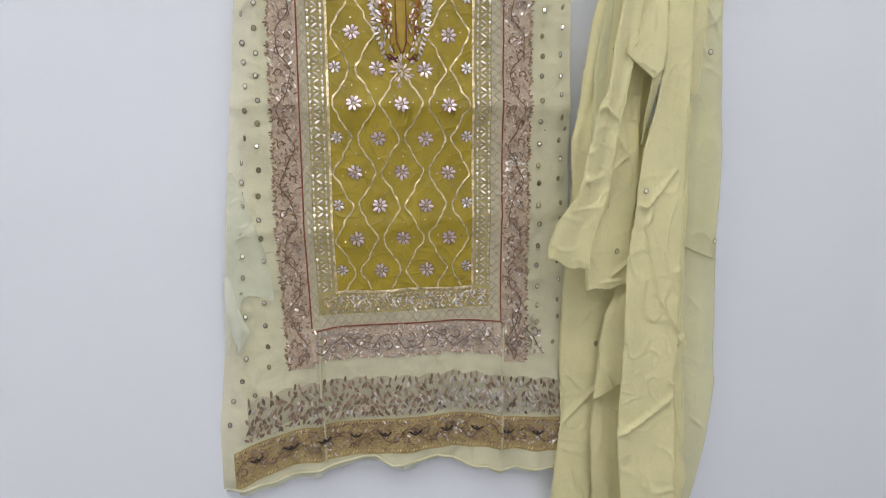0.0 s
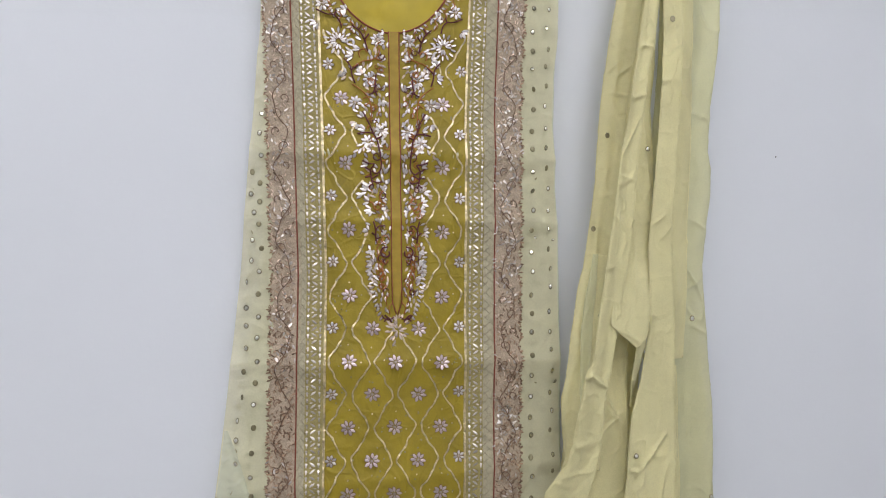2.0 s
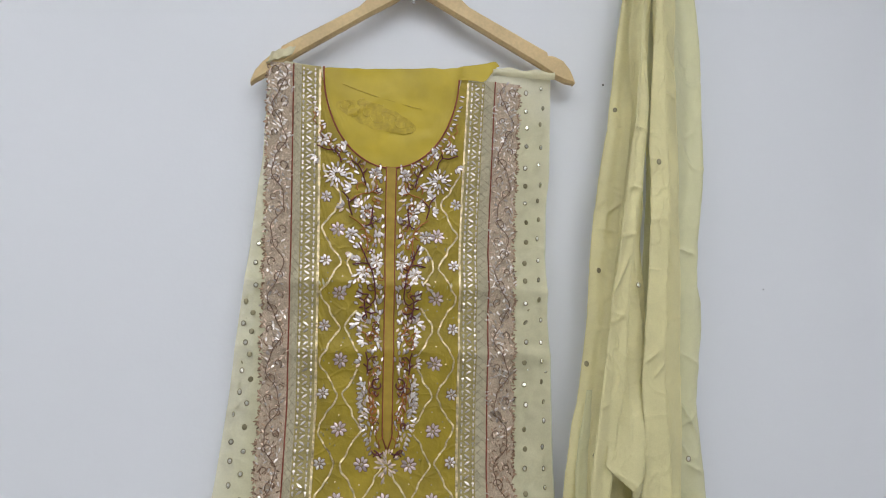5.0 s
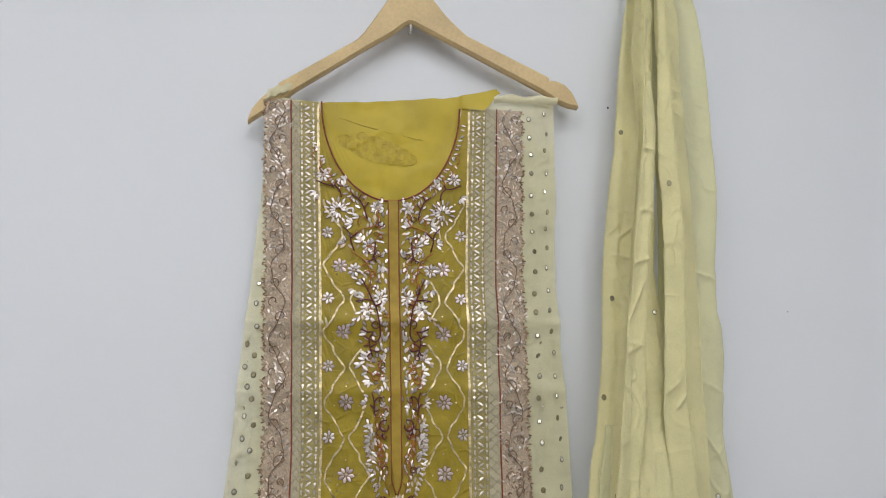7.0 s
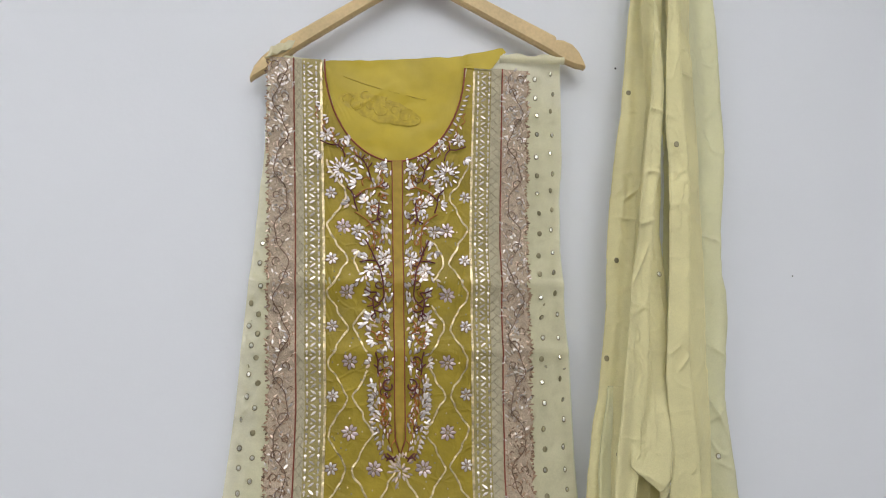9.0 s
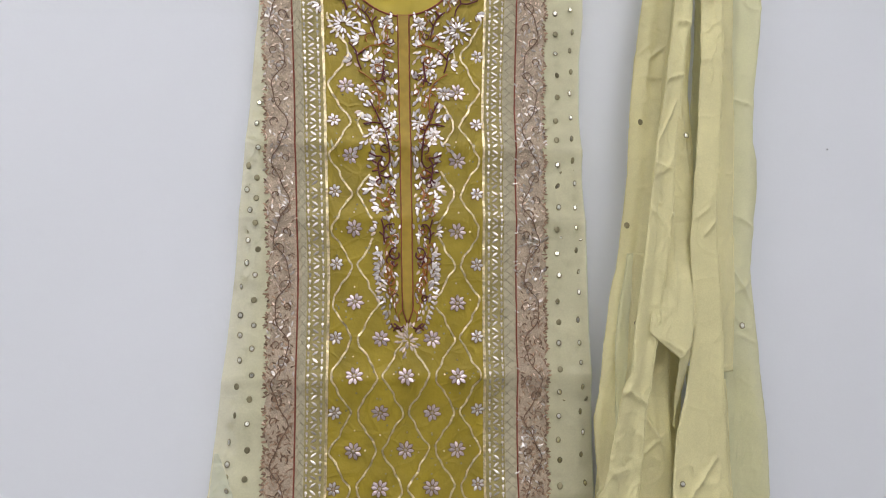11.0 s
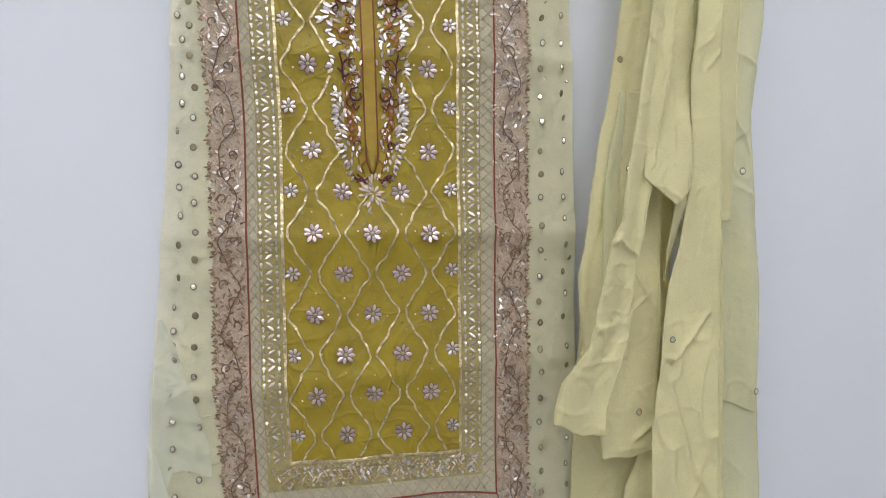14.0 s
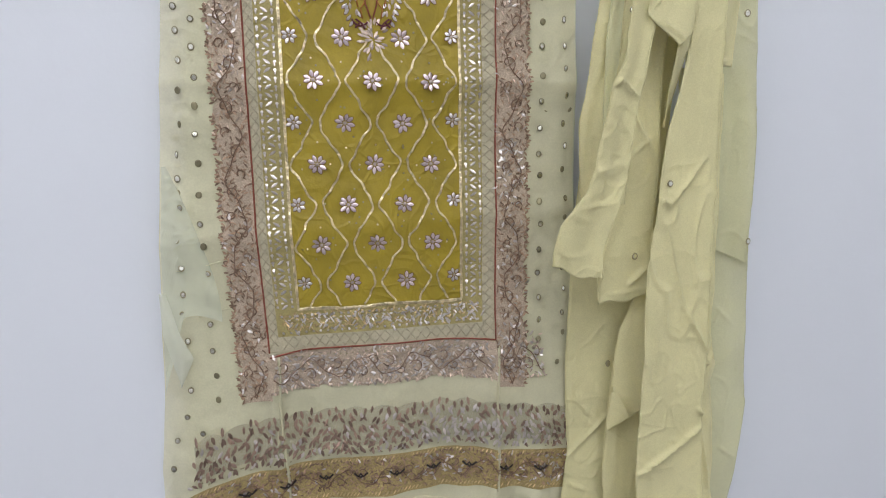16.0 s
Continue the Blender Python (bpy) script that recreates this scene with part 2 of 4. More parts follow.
# ---- kurta: its surface ----
LEFT = lerp([(1.80, -0.178), (1.64, -0.179), (1.558, -0.184), (1.48, -0.188), (1.375, -0.196), (1.262, -0.202), (1.126, -0.214), (0.979, -0.229), (0.822, -0.241), (0.69, -0.256), (0.55, -0.261)])
RIGHT = lerp([(1.80, 0.243), (1.659, 0.241), (1.486, 0.236), (1.405, 0.239), (1.312, 0.243), (1.2, 0.246), (0.965, 0.248), (0.55, 0.256)])
RED_L = lerp([(1.80, -0.147), (1.73, -0.145), (1.48, -0.134), (1.26, -0.126), (0.976, -0.127), (0.835, -0.122), (0.5, -0.116)])
RED_R = lerp([(1.80, 0.156), (1.745, 0.155), (1.485, 0.149), (0.97, 0.150), (0.5, 0.152)])
HEM = lerp([(-0.27, 0.582), (-0.254, 0.584), (-0.184, 0.602), (-0.118, 0.621), (-0.036, 0.630), (-0.012, 0.612), (0.02, 0.618), (0.058, 0.621), (0.10, 0.603), (0.141, 0.590), (0.2, 0.588), (0.27, 0.582)])
TOP = lerp([(-0.19, 1.748), (-0.106, 1.742), (0.1, 1.744), (0.135, 1.757), (0.155, 1.767), (0.25, 1.768)])
CREASES = ((1.428, 0.0085, 0.018), (1.336, 0.0065, 0.020), (1.136, 0.0085, 0.028), (0.976, 0.0065, 0.028), (0.70, 0.003, 0.02))


def surf(x, z):
    y = 0.0
    for zc, a, w in CREASES:
        y -= a * math.exp(-abs(z - zc - 0.05 * (x - 0.0) * (zc < 1)) / w)
    if z < 0.86:
        k = min(1, (0.86 - z) / 0.08)
        y -= k * 0.013 * math.exp(-abs(x + 0.119) / 0.013) + k * 0.009 * math.exp(-abs(x - 0.152) / 0.015)
        if x < -0.119:
            y += k * 0.10 * (-0.119 - x)
        y -= k * 0.004 * math.sin(34 * x + 1.0)
    if z < 0.66:
        y -= 0.005 * (0.66 - z) / 0.06 * (math.sin(58 * x + 1.3) + 0.6 * math.sin(131 * x))
    y += 0.0030 * noise.noise((x * 9, z * 5, 0.3)) + 0.0012 * noise.noise((x * 30, z * 26, 1.7)) + 0.0006 * noise.noise((x * 60, z * 90, 4.7))
    y -= 0.009 * max(0.0, (z - 1.55) / 0.2)
    for k, amp in ((1, 0.0022), (2.3, 0.0011)):
        n_ = noise.noise((x * 14 * k + z * 5, z * 17 * k - x * 6, 31.0 + k))
        y -= amp * max(0.0, 1 - abs(n_) * 8) ** 1.5 * max(0.0, noise.noise((x * 8, z * 8, 41 + k)) + 0.3)
    y += 0.0016 * (abs(noise.noise((x * 16 + z * 7, z * 20 - x * 9, 12.3))) - 0.3)
    return y


def place(x, z, off=0.0):
    """From the flat pattern to the hanging garment; off: metres towards the room."""
    if x < 0:
        x += min(1, -x / 0.09) * (RED_L(z) + 0.128) if x > -0.17 else (RED_L(z) + 0.128) * 0.6
    else:
        x += min(1, x / 0.1) * (RED_R(z) - 0.150)
    if z < 0.80 and x < -0.12:
        z -= (0.16 * (-0.12 - x) + 1.7 * (-0.12 - x) ** 2) * min(1, (0.80 - z) / 0.05)
    if z < 0.85 and x > 0.08:
        z -= 0.13 * (x - 0.08) * min(1, (0.85 - z) / 0.03)
    return (x, surf(x, z) - off, z)


def neckline(x):
    q = (x + 0.002) / 0.1005
    return 1.745 - 0.146 * math.sqrt(max(0.0, 1 - q * q)) if abs(q) < 1 else 1.745


def neck_top(x):
    z = 1.65
    for _ in range(6):
        z = 0.5 * z + 0.5 * neckline(place(x, z)[0])
    return z


def panel(x0, x1, zb, zt, off, cell=0.006):
    nu = max(2, int((x1 - x0) / cell))
    nv = max(2, int((zt((x0 + x1) / 2) - zb((x0 + x1) / 2)) / cell))
    def f(u, v):
        x = x0 + (x1 - x0) * u
        return place(x, zb(x) + (zt(x) - zb(x)) * v, off)
    return grid(f, nu, nv)


kurta = tagged(new("kurta"), "sheer pale yellow-green kurta with mustard embroidered front, on a hanger", "kurta")

# back layer, a little wider than the front
def back(u, v):
    z = HEM(-0.25 + 0.5 * u) - 0.012 + (TOP(0) - 0.006 - HEM(0)) * v
    a, b = LEFT(z) + 0.024 * max(0.0, min(1.0, (1.62 - z) / 0.3)) + 0.003 * math.sin(z * 21), RIGHT(z) + 0.005
    x = a + (b - a) * u
    return (x, min(WALL_Y - 0.003, surf(x, z) + 0.010 + 0.004 * noise.noise((x * 8, z * 6, 9))), z)
part("back_panel", mesh("back_panel", *grid(back, 60, 150), SHEER_BACK), kurta, "sheer pale green back layer")

# front: whole sheer panel with the neckline cut out
def front(u, v):
    s = -0.18 + 0.424 * u
    top = neckline(s) if abs(s + 0.002) < 0.1005 else TOP(s)
    q = HEM(-0.255 + 0.51 * u)
    z = q + (top - q) * v
    a, b = LEFT(z), RIGHT(z)
    t = (s + 0.18) / 0.424
    k = max(0.0, min(1.0, (z - 1.56) / 0.05))
    x = (a + (b - a) * t) * (1 - k) + s * k
    return (x, surf(x, z), z)
part("front_panel", mesh("front_panel", *grid(front, 106, 220), SHEER), kurta, "sheer pale yellow-green front fabric")
# loose rolled hem edge
part("hem", mesh("hem", *tube([(x, surf(x, HEM(x)) - 0.003 + 0.003 * noise.noise((x * 40, 0, 0)), HEM(x) + 0.002 * noise.noise((x * 50, 1, 0))) for x in np.linspace(-0.255, 0.254, 90)], 0.0022), SHEER), kurta)

# mustard panel
center = part("center_panel", mesh("center_panel", *panel(-0.0905, 0.1075, lambda x: 0.881, neck_top, 0.0015, 0.005), YELLOW), kurta, "mustard yellow silk panel")
def flat(v):
    return lambda x: v
part("trim_band", mesh("trim_band", *panel(-0.1165, -0.0905, flat(0.850), flat(1.742), 0.0016), TRIM_NET), kurta)
part("trim_band", mesh("trim_band", *panel(0.1075, 0.1335, flat(0.850), flat(1.742), 0.0016), TRIM_NET), kurta)
part("trim_band", mesh("trim_band", *panel(-0.0905, 0.1075, flat(0.850), flat(0.881), 0.0016), TRIM_NET), kurta)
part("lattice_band", mesh("lattice_band", *panel(-0.128, -0.1165, flat(0.832), flat(1.742), 0.0013), LATTICE), kurta)
part("lattice_band", mesh("lattice_band", *panel(0.1335, 0.150, flat(0.832), flat(1.745), 0.0013), LATTICE), kurta)
part("lattice_band", mesh("lattice_band", *panel(-0.1165, 0.1335, flat(0.832), flat(0.850), 0.0013), LATTICE), kurta)


def scallop(z, a):
    return a * abs(math.sin(z * math.pi / 0.034))


# outer net borders with a scalloped edge
def border_l(u, v):
    z = 0.775 + (1.742 - 0.775) * v
    x = -0.1285 - (0.030 + scallop(z, 0.006)) * u
    return place(x, z, 0.0014)
def border_r(u, v):
    z = 0.775 + (1.745 - 0.775) * v
    return place(0.1505 + (0.034 + scallop(z, 0.006)) * u, z, 0.0014)
part("side_border", mesh("side_border", *grid(lambda u, v: border_l(1 - u, v), 6, 180), NET), kurta, "net border with dull pink-brown embroidery")
part("side_border", mesh("side_border", *grid(border_r, 6, 180), NET), kurta, "net border with dull pink-brown embroidery")
part("lower_border", mesh("lower_border", *grid(lambda u, v: place(-0.137 + 0.2875 * u, 0.786 - scallop(u * 0.28, 0.005) + (0.830 - 0.786 + scallop(u * 0.28, 0.005)) * v, 0.0013), 60, 8), NET), kurta)
part("floral_band", mesh("floral_band", *grid(lambda u, v: place(-0.222 + 0.468 * u, 0.704 + (0.748 + scallop(u * 0.45, 0.006) - 0.704) * v, 0.0013), 80, 8), FLORAL_NET), kurta)
hem_band = part("hem_band", mesh("hem_band", *panel(-0.246, 0.252, flat(0.632), flat(0.688), 0.0013), BAND_NET), kurta, "brown and gold embroidered hem band")

# mustard lining seen inside the neckline
NECK_TOP = lerp([(-0.11, 1.742), (0.0, 1.752), (0.093, 1.762), (0.140, 1.772), (0.154, 1.777), (0.157, 1.773), (0.160, 1.770)])
def lining(u, v):
    x = -0.108 + 0.268 * u
    lo = 1.585 + 0.16 * max(0, (abs(x) - 0.06) / 0.05) if x < 0.1 else 1.742 + max(0.0, (x - 0.138) * 1.45)
    lo = min(lo, NECK_TOP(x) - 0.001)
    z = lo + (NECK_TOP(x) + 0.0015 * noise.noise((x * 60, 0, 3)) - lo) * v
    y = surf(x, z) + (0.004 if x < 0.095 else max(-0.003, 0.004 - (x - 0.095) * 0.9))
    return (x, y + 0.0025 * noise.noise((x * 14, z * 22, 5)) + 0.001 * noise.noise((x * 45, z * 50, 5)), z)
part("neck_lining", mesh("neck_lining", *grid(lining, 54, 34), YOKE_BACK), kurta, "plain mustard lining inside the round neckline")
def motif(u, v):
    x = -0.082 + 0.118 * u
    z = 1.662 + 0.028 * (1 - u) + (0.038 + 0.008 * noise.noise((x * 60, 2, 2))) * (v - 0.5) * (math.sin(math.pi * (0.02 + 0.96 * u)) ** 0.6) + 0.002 * noise.noise((x * 90, v * 3, 0))
    return (x, surf(x, z) + 0.0032, z)
part("lining_motif", mesh("lining_motif", *grid(motif, 40, 8), YOKE_MOTIF), kurta, "darker embroidery showing through the lining")
ghost = []
for i, (gx, gz, gr, g0, g1) in enumerate(((-0.070, 1.688, 0.010, 0, 4.6), (-0.055, 1.682, 0.012, 2, 6.6), (-0.036, 1.680, 0.009, 1, 5.5), (-0.020, 1.676, 0.012, 3, 7.6), (-0.002, 1.674, 0.009, 0, 4.4), (0.014, 1.668, 0.011, 2, 6.5), (0.028, 1.662, 0.008, 4, 8.2), (-0.045, 1.694, 0.008, 1, 5), (-0.010, 1.688, 0.007, 2, 6))):
    pts = [(gx + gr * (1 - 0.05 * k) * math.cos(g0 + (g1 - g0) * k / 12), gz + gr * (1 - 0.05 * k) * math.sin(g0 + (g1 - g0) * k / 12)) for k in range(13)]
    ghost.append(tube([(a, surf(a, b) + 0.0031, b) for a, b in pts], 0.0004, 4))
part("lining_scrolls", mesh("lining_scrolls", *join(ghost), YOKE_MOTIF), kurta)["kind"] = "stuff"
part("lining_seam", mesh("lining_seam", *tube([(x, surf(x, 1.7) + 0.003, 1.729 - 0.25 * (x + 0.098) - 0.004 * math.sin((x + 0.1) * 20)) for x in np.linspace(-0.096, 0.044, 20)], 0.0005), YOKE_MOTIF), kurta)

# red piping
def line(points, r, off):
    return tube([place(x, z, off) for x, z in points], r)
part("piping", mesh("piping", *line([(-0.128, z) for z in np.linspace(1.742, 0.832, 120)], 0.0010, 0.002), RED), kurta, "rust red piping")
part("piping", mesh("piping", *line([(0.150, z) for z in np.linspace(1.745, 0.832, 120)], 0.0010, 0.002), RED), kurta, "rust red piping")
part("piping", mesh("piping", *line([(x, 0.832 - 0.006 * max(0, (-0.09 - x) / 0.04)) for x in np.linspace(-0.128, 0.150, 50)], 0.0010, 0.002), RED), kurta, "rust red piping")
part("neck_piping", mesh("neck_piping", *tube([(0.1005 * math.sin(a) - 0.002, surf(0.1 * math.sin(a), 1.745 - 0.146 * math.cos(a)) - 0.002, 1.745 - 0.146 * math.cos(a)) for a in np.linspace(-1.55, 1.55, 70)], 0.0013), RED), kurta, "rust red neckline piping")
# placket
def pc(z):
    return 0.002 + 0.008 * (1.6 - z) / 0.39
placket = part("placket", mesh("placket", *grid(lambda u, v: place(pc(1.207 + 0.394 * v) + 0.0062 * (2 * u - 1) * min(1, 0.2 + 40 * 0.394 * v / 1.0 * 0.05 + v * 8), 1.207 + 0.394 * v, 0.0032), 4, 80), PLACKET), kurta, "narrow orange-mustard placket strip")
for side in (-1, 1):
    part("placket_piping", mesh("placket_piping", *line([(pc(z) + side * 0.0068 * min(1, (z - 1.203) / 0.02 + 0.1), z) for z in np.linspace(1.601, 1.204, 80)], 0.0009, 0.003), RED), placket, "rust red piping")

# ---- embroidery ----
PETAL = [(0, 0), (0.25, 0.30), (0.55, 0.44), (0.82, 0.30), (1, 0), (0.82, -0.30), (0.55, -0.44), (0.25, -0.30), (0.5, 0)]


class Stitches:
    """Gathers many small petals or ribbons into one mesh on the garment."""

    def __init__(self, seed):
        self.v, self.f, self.rng = [], [], random.Random(seed)
        self.under = None

    def petal(self, x, z, angle, length, width, off=0.002, lift=0.0007, tilt=0.25):
        k = len(self.v)
        c, s = math.cos(angle), math.sin(angle)
        if self.under:
            self.under.petal(x - 0.0009 * c, z - 0.0009 * s, angle, length + 0.0016, width + 0.0016, off - 0.0007, 0.0002, 0.0)
        tx, tz = self.rng.gauss(0, tilt * 0.8), self.rng.gauss(0, tilt * 0.8)
        for i, (a, b) in enumerate(PETAL):
            dx, dz = (a * c) * length - b * s * width, a * s * length + b * c * width
            px, py, pz = place(x + dx, z + dz, off + (lift if i == 8 else 0.0))
            mx, mz = dx - 0.5 * c * length, dz - 0.5 * s * length
            self.v.append((px, py + max(-0.0016, min(0.0010, tx * mx + tz * mz)), pz))
        self.f += [(k + i, k + (i + 1) % 8, k + 8) for i in range(8)]

    def dot(self, x, z, r, off=0.002):
        k = len(self.v)
        tx, tz = self.rng.gauss(0, 0.25), self.rng.gauss(0, 0.25)
        for i in range(6):
            a = math.pi * i / 3
            dx, dz = r * math.cos(a), r * math.sin(a)
            px, py, pz = place(x + dx, z + dz, off)
            self.v.append((px, py + tx * dx + tz * dz, pz))
        px, py, pz = place(x, z, off + r * 0.25)
        self.v.append((px, py, pz))
        self.f += [(k + i, k + (i + 1) % 6, k + 6) for i in range(6)]

    def ribbon(self, points, w, off=0.002, bumpy=0.0004):
        k = len(self.v)
        n = len(points)
        for i, (x, z) in enumerate(points):
            x2, z2 = points[min(i + 1, n - 1)]
            x1, z1 = points[max(i - 1, 0)]
            d = math.hypot(x2 - x1, z2 - z1) or 1
            nx, nz = -(z2 - z1) / d, (x2 - x1) / d
            b = self.rng.uniform(-bumpy, bumpy)
            ww = w * self.rng.uniform(0.8, 1.15)
            for t, o in ((-0.5, 0), (0, 0.0005 + b), (0.5, 0)):
                self.v.append(place(x + nx * ww * t, z + nz * ww * t, off + o + self.rng.uniform(-bumpy, bumpy)))
        for i in range(n - 1):
            for j in range(2):
                a = k + i * 3 + j
                self.f.append((a, a + 3, a + 4, a + 1))

    def vine(self, points, r, off=0.0042):
        v, f = tube([place(x, z, off) for x, z in points], r, 4)
        k = len(self.v)
        self.v += v
        self.f += [tuple(i + k for i in face) for face in f]

    def make(self, name, mat, label="", kind="stuff", parent=None):
        ob = part(name, mesh(name, self.v, self.f, mat), parent or kurta, label)
        if kind:
            ob["kind"] = kind
        return ob


def arc(x, z, r, a0, a1, n=10, shrink=0.55):
    """A curl: an arc whose radius shrinks."""
    return [(x + r * (1 - (1 - shrink) * i / n) * math.cos(a0 + (a1 - a0) * i / n), z + r * (1 - (1 - shrink) * i / n) * math.sin(a0 + (a1 - a0) * i / n)) for i in range(n + 1)]


AX, BX, ROW0, ROW = (-0.057, 0.008, 0.073), (-0.024, 0.041), 0.956, 0.0912


def yoke_width(z):
    return float(np.interp(z, [1.165, 1.19, 1.215, 1.30, 1.36, 1.43, 1.50, 1.56, 1.62, 1.70], [0.0, 0.014, 0.040, 0.043, 0.046, 0.050, 0.056, 0.068, 0.098, 0.11]))


# gold ribbons beside the mustard panel and below it
for xs in (-0.0905, 0.1075):
    s = Stitches(3)
    s.ribbon([(xs, z) for z in np.arange(0.882, 1.74, 0.004)], 0.0034, 0.0022)
    s.make("gold_ribbon", GOLD, "pale gold foil ribbon", "")
s = Stitches(4)
s.ribbon([(x, 0.881 + 0.001 * math.sin(x * 60)) for x in np.arange(-0.092, 0.110, 0.004)], 0.0040, 0.0022)
s.make("gold_ribbon", GOLD, "pale gold foil ribbon", "")

# wavy gold lattice over the mustard panel
for k, xc in enumerate((-0.0735, -0.0405, -0.0080, 0.0245, 0.0570, 0.0895)):
    sign = 1 if k % 2 == 0 else -1
    runs = [[]]
    for z in np.arange(0.884, 1.60, 0.003):
        ph = (z - ROW0) / ROW
        tri = math.cos(2 * math.pi * ph) * 0.0112 + 0.0012 * math.cos(6 * math.pi * ph)
        x = xc - sign * tri + 0.0011 * math.sin(z * 190 + k) + 0.0006 * math.sin(z * 420 + 2 * k)
        if abs(x - pc(z)) > yoke_width(z) - 0.004 or z < 1.165:
            runs[-1].append((x, z))
        elif runs[-1]:
            runs.append([])
    for i, run in enumerate(runs):
        if len(run) > 4:
            s = Stitches(10 + k + 7 * i)
            s.ribbon(run, 0.0025, 0.0026, 0.0010)
            s.make("lattice_ribbon", GOLD, "wavy pale gold foil ribbon", "", center)

# seed sequins on the mustard
s = Stitches(20)
for i in range(17):
    z = ROW0 - 0.069 + i * ROW / 2
    for j in range(-6, 8):
        x = 0.008 + j * 0.01625 + s.rng.uniform(-0.002, 0.002)
        if (i + j) % 2 == 0 and -0.086 < x < 0.103 and (abs(x - pc(z)) > yoke_width(z) + 0.002) and z < 1.6 and z > 0.89:
            s.dot(x, z + 0.023 * (j % 2) + s.rng.uniform(-0.004, 0.004), 0.0012, 0.0024)
s.make("seed_beading", GOLD, parent=center)
s = Stitches(21)
for i in range(190):
    x, z = s.rng.uniform(-0.084, 0.10), s.rng.uniform(0.89, 1.56)
    if abs(x - pc(z)) > yoke_width(z) + 0.002:
        s.dot(x, z, 0.0013, 0.0018)
s.make("dark_beading", DARK_SEQUIN, parent=center)

# eight-petalled foil flowers
def flower_mesh(name, r, petals, seed, foil=FOIL):
    rng = random.Random(seed)
    vs, fs, m = [], [], []
    for i in range(petals):
        a = 2 * math.pi * i / petals + rng.uniform(-0.1, 0.1)
        c, s_ = math.cos(a), math.sin(a)
        L, W = r * rng.uniform(0.68, 0.82), r * 3.5 / petals
        k = len(vs)
        t1, t2 = rng.gauss(0, 0.11), rng.gauss(0, 0.11)
        for q, (p, b) in enumerate(PETAL):
            x, z = (0.22 * r + p * L) * c - b * W * s_, (0.22 * r + p * L) * s_ + b * W * c
            vs.append((x, (-0.0009 if q == 8 else -0.0001) + t1 * (x - 0.6 * r * c) + t2 * (z - 0.6 * r * s_), z))
        fs += [(k + q, k + (q + 1) % 8, k + 8) for q in range(8)]
        m += [0] * 8
        k = len(vs)
        for q, (p, b) in enumerate(PETAL):
            x, z = (0.22 * r - 0.0006 + p * (L + 0.0013)) * c - b * (W + 0.0016) * s_, (0.22 * r - 0.0006 + p * (L + 0.0013)) * s_ + b * (W + 0.0016) * c
            vs.append((x, 0.0005, z))
        fs += [(k + q, k + (q + 1) % 8, k + 8) for q in range(8)]
        m += [2] * 8
    k = len(vs)
    vs += [(0.2 * r * math.cos(q), -0.0006, 0.2 * r * math.sin(q)) for q in np.linspace(0, 2 * math.pi, 7)[:-1]] + [(0, -0.0014, 0)]
    fs += [(k + q, k + (q + 1) % 6, k + 6) for q in range(6)]
    m += [1] * 6
    me = mesh(name, vs, fs, foil)
    me.materials.append(DULL_FOIL)
    me.materials.append(OUTLINE)
    me.polygons.foreach_set("material_index", m)
    return me


FLOWERS = [flower_mesh("foil_flower", 0.0114, 8, i, PINK_FOIL) for i in range(4)]
BLOOM = [flower_mesh("foil_blossom", 0.0105, 8, 80 + i) for i in range(4)]
SMALL = [flower_mesh("foil_blossom", 0.0088, 7, 60 + i) for i in range(3)]
count = 0


def put_flower(name, meshes, x, z, spin, off=0.0026):
    global count
    ob = part(name, meshes[count % len(meshes)], center)
    p, px, pz = Vector(place(x, z, off)), Vector(place(x + 0.008, z, off)), Vector(place(x, z + 0.008, off))
    u = (px - p).normalized()
    w = (pz - p).normalized()
    v = w.cross(u).normalized()
    w = u.cross(v)
    ob.matrix_basis = Matrix.Translation(p) @ Matrix((u, v, w)).transposed().to_4x4() @ Matrix.Rotation(spin, 4, "Y")
    count += 1
    return ob


rng = random.Random(5)
for i in range(8):
    z = ROW0 + i * ROW
    for x in AX:
        if abs(x - pc(z)) > yoke_width(z) or z < 1.16:
            put_flower("foil_flower", FLOWERS, x - (0.004 * max(0, (z - 1.3) / 0.1) if x < 0 else 0), z - 0.02 * (x - 0.0), rng.uniform(0, 1))
    z -= ROW / 2
    for x in BX:
        if z < 1.2:
            put_flower("foil_flower", FLOWERS, x, z - 0.02 * x, rng.uniform(0, 1))
    for x in (-0.0805, 0.0985):
        if z < 1.62:
            put_flower("foil_flower", SMALL, x, z + 0.002, rng.uniform(0, 1))

# triangle trim of small foil petals
for side, xa in ((-1, -0.1145), (1, 0.1130)):
    s = Stitches(30 + side)
    z = 0.886
    i = 0
    while z < 1.738:
        s.dot(xa + 0.001, z, 0.0019, 0.0026)
        s.dot(xa + 0.0175, z, 0.0018, 0.0026)
        s.petal(xa + 0.001, z + 0.0040, math.pi / 2, 0.0042, 0.0026, 0.0026)
        s.petal(xa + 0.0175, z + 0.0036, math.pi / 2, 0.0046, 0.0024, 0.0026)
        up = 1 if i % 2 == 0 else -1
        s.petal(xa + 0.0052, z - 0.0030 * up, 0.62 * up, 0.0096, 0.0036, 0.0026)
        if i % 2 == 0:
            s.petal(xa + 0.0044, z + 0.0042, 0.1, 0.0042, 0.0026, 0.0026)
        elif i % 3 == 0:
            s.petal(xa + 0.0150, z + 0.0040, 3.0, 0.0042, 0.0026, 0.0026)
        z += 0.0088
        i += 1
    s.make("triangle_trim", FOIL, "rows of small silver foil pieces")
s = Stitches(33)
x = -0.110
i = 0
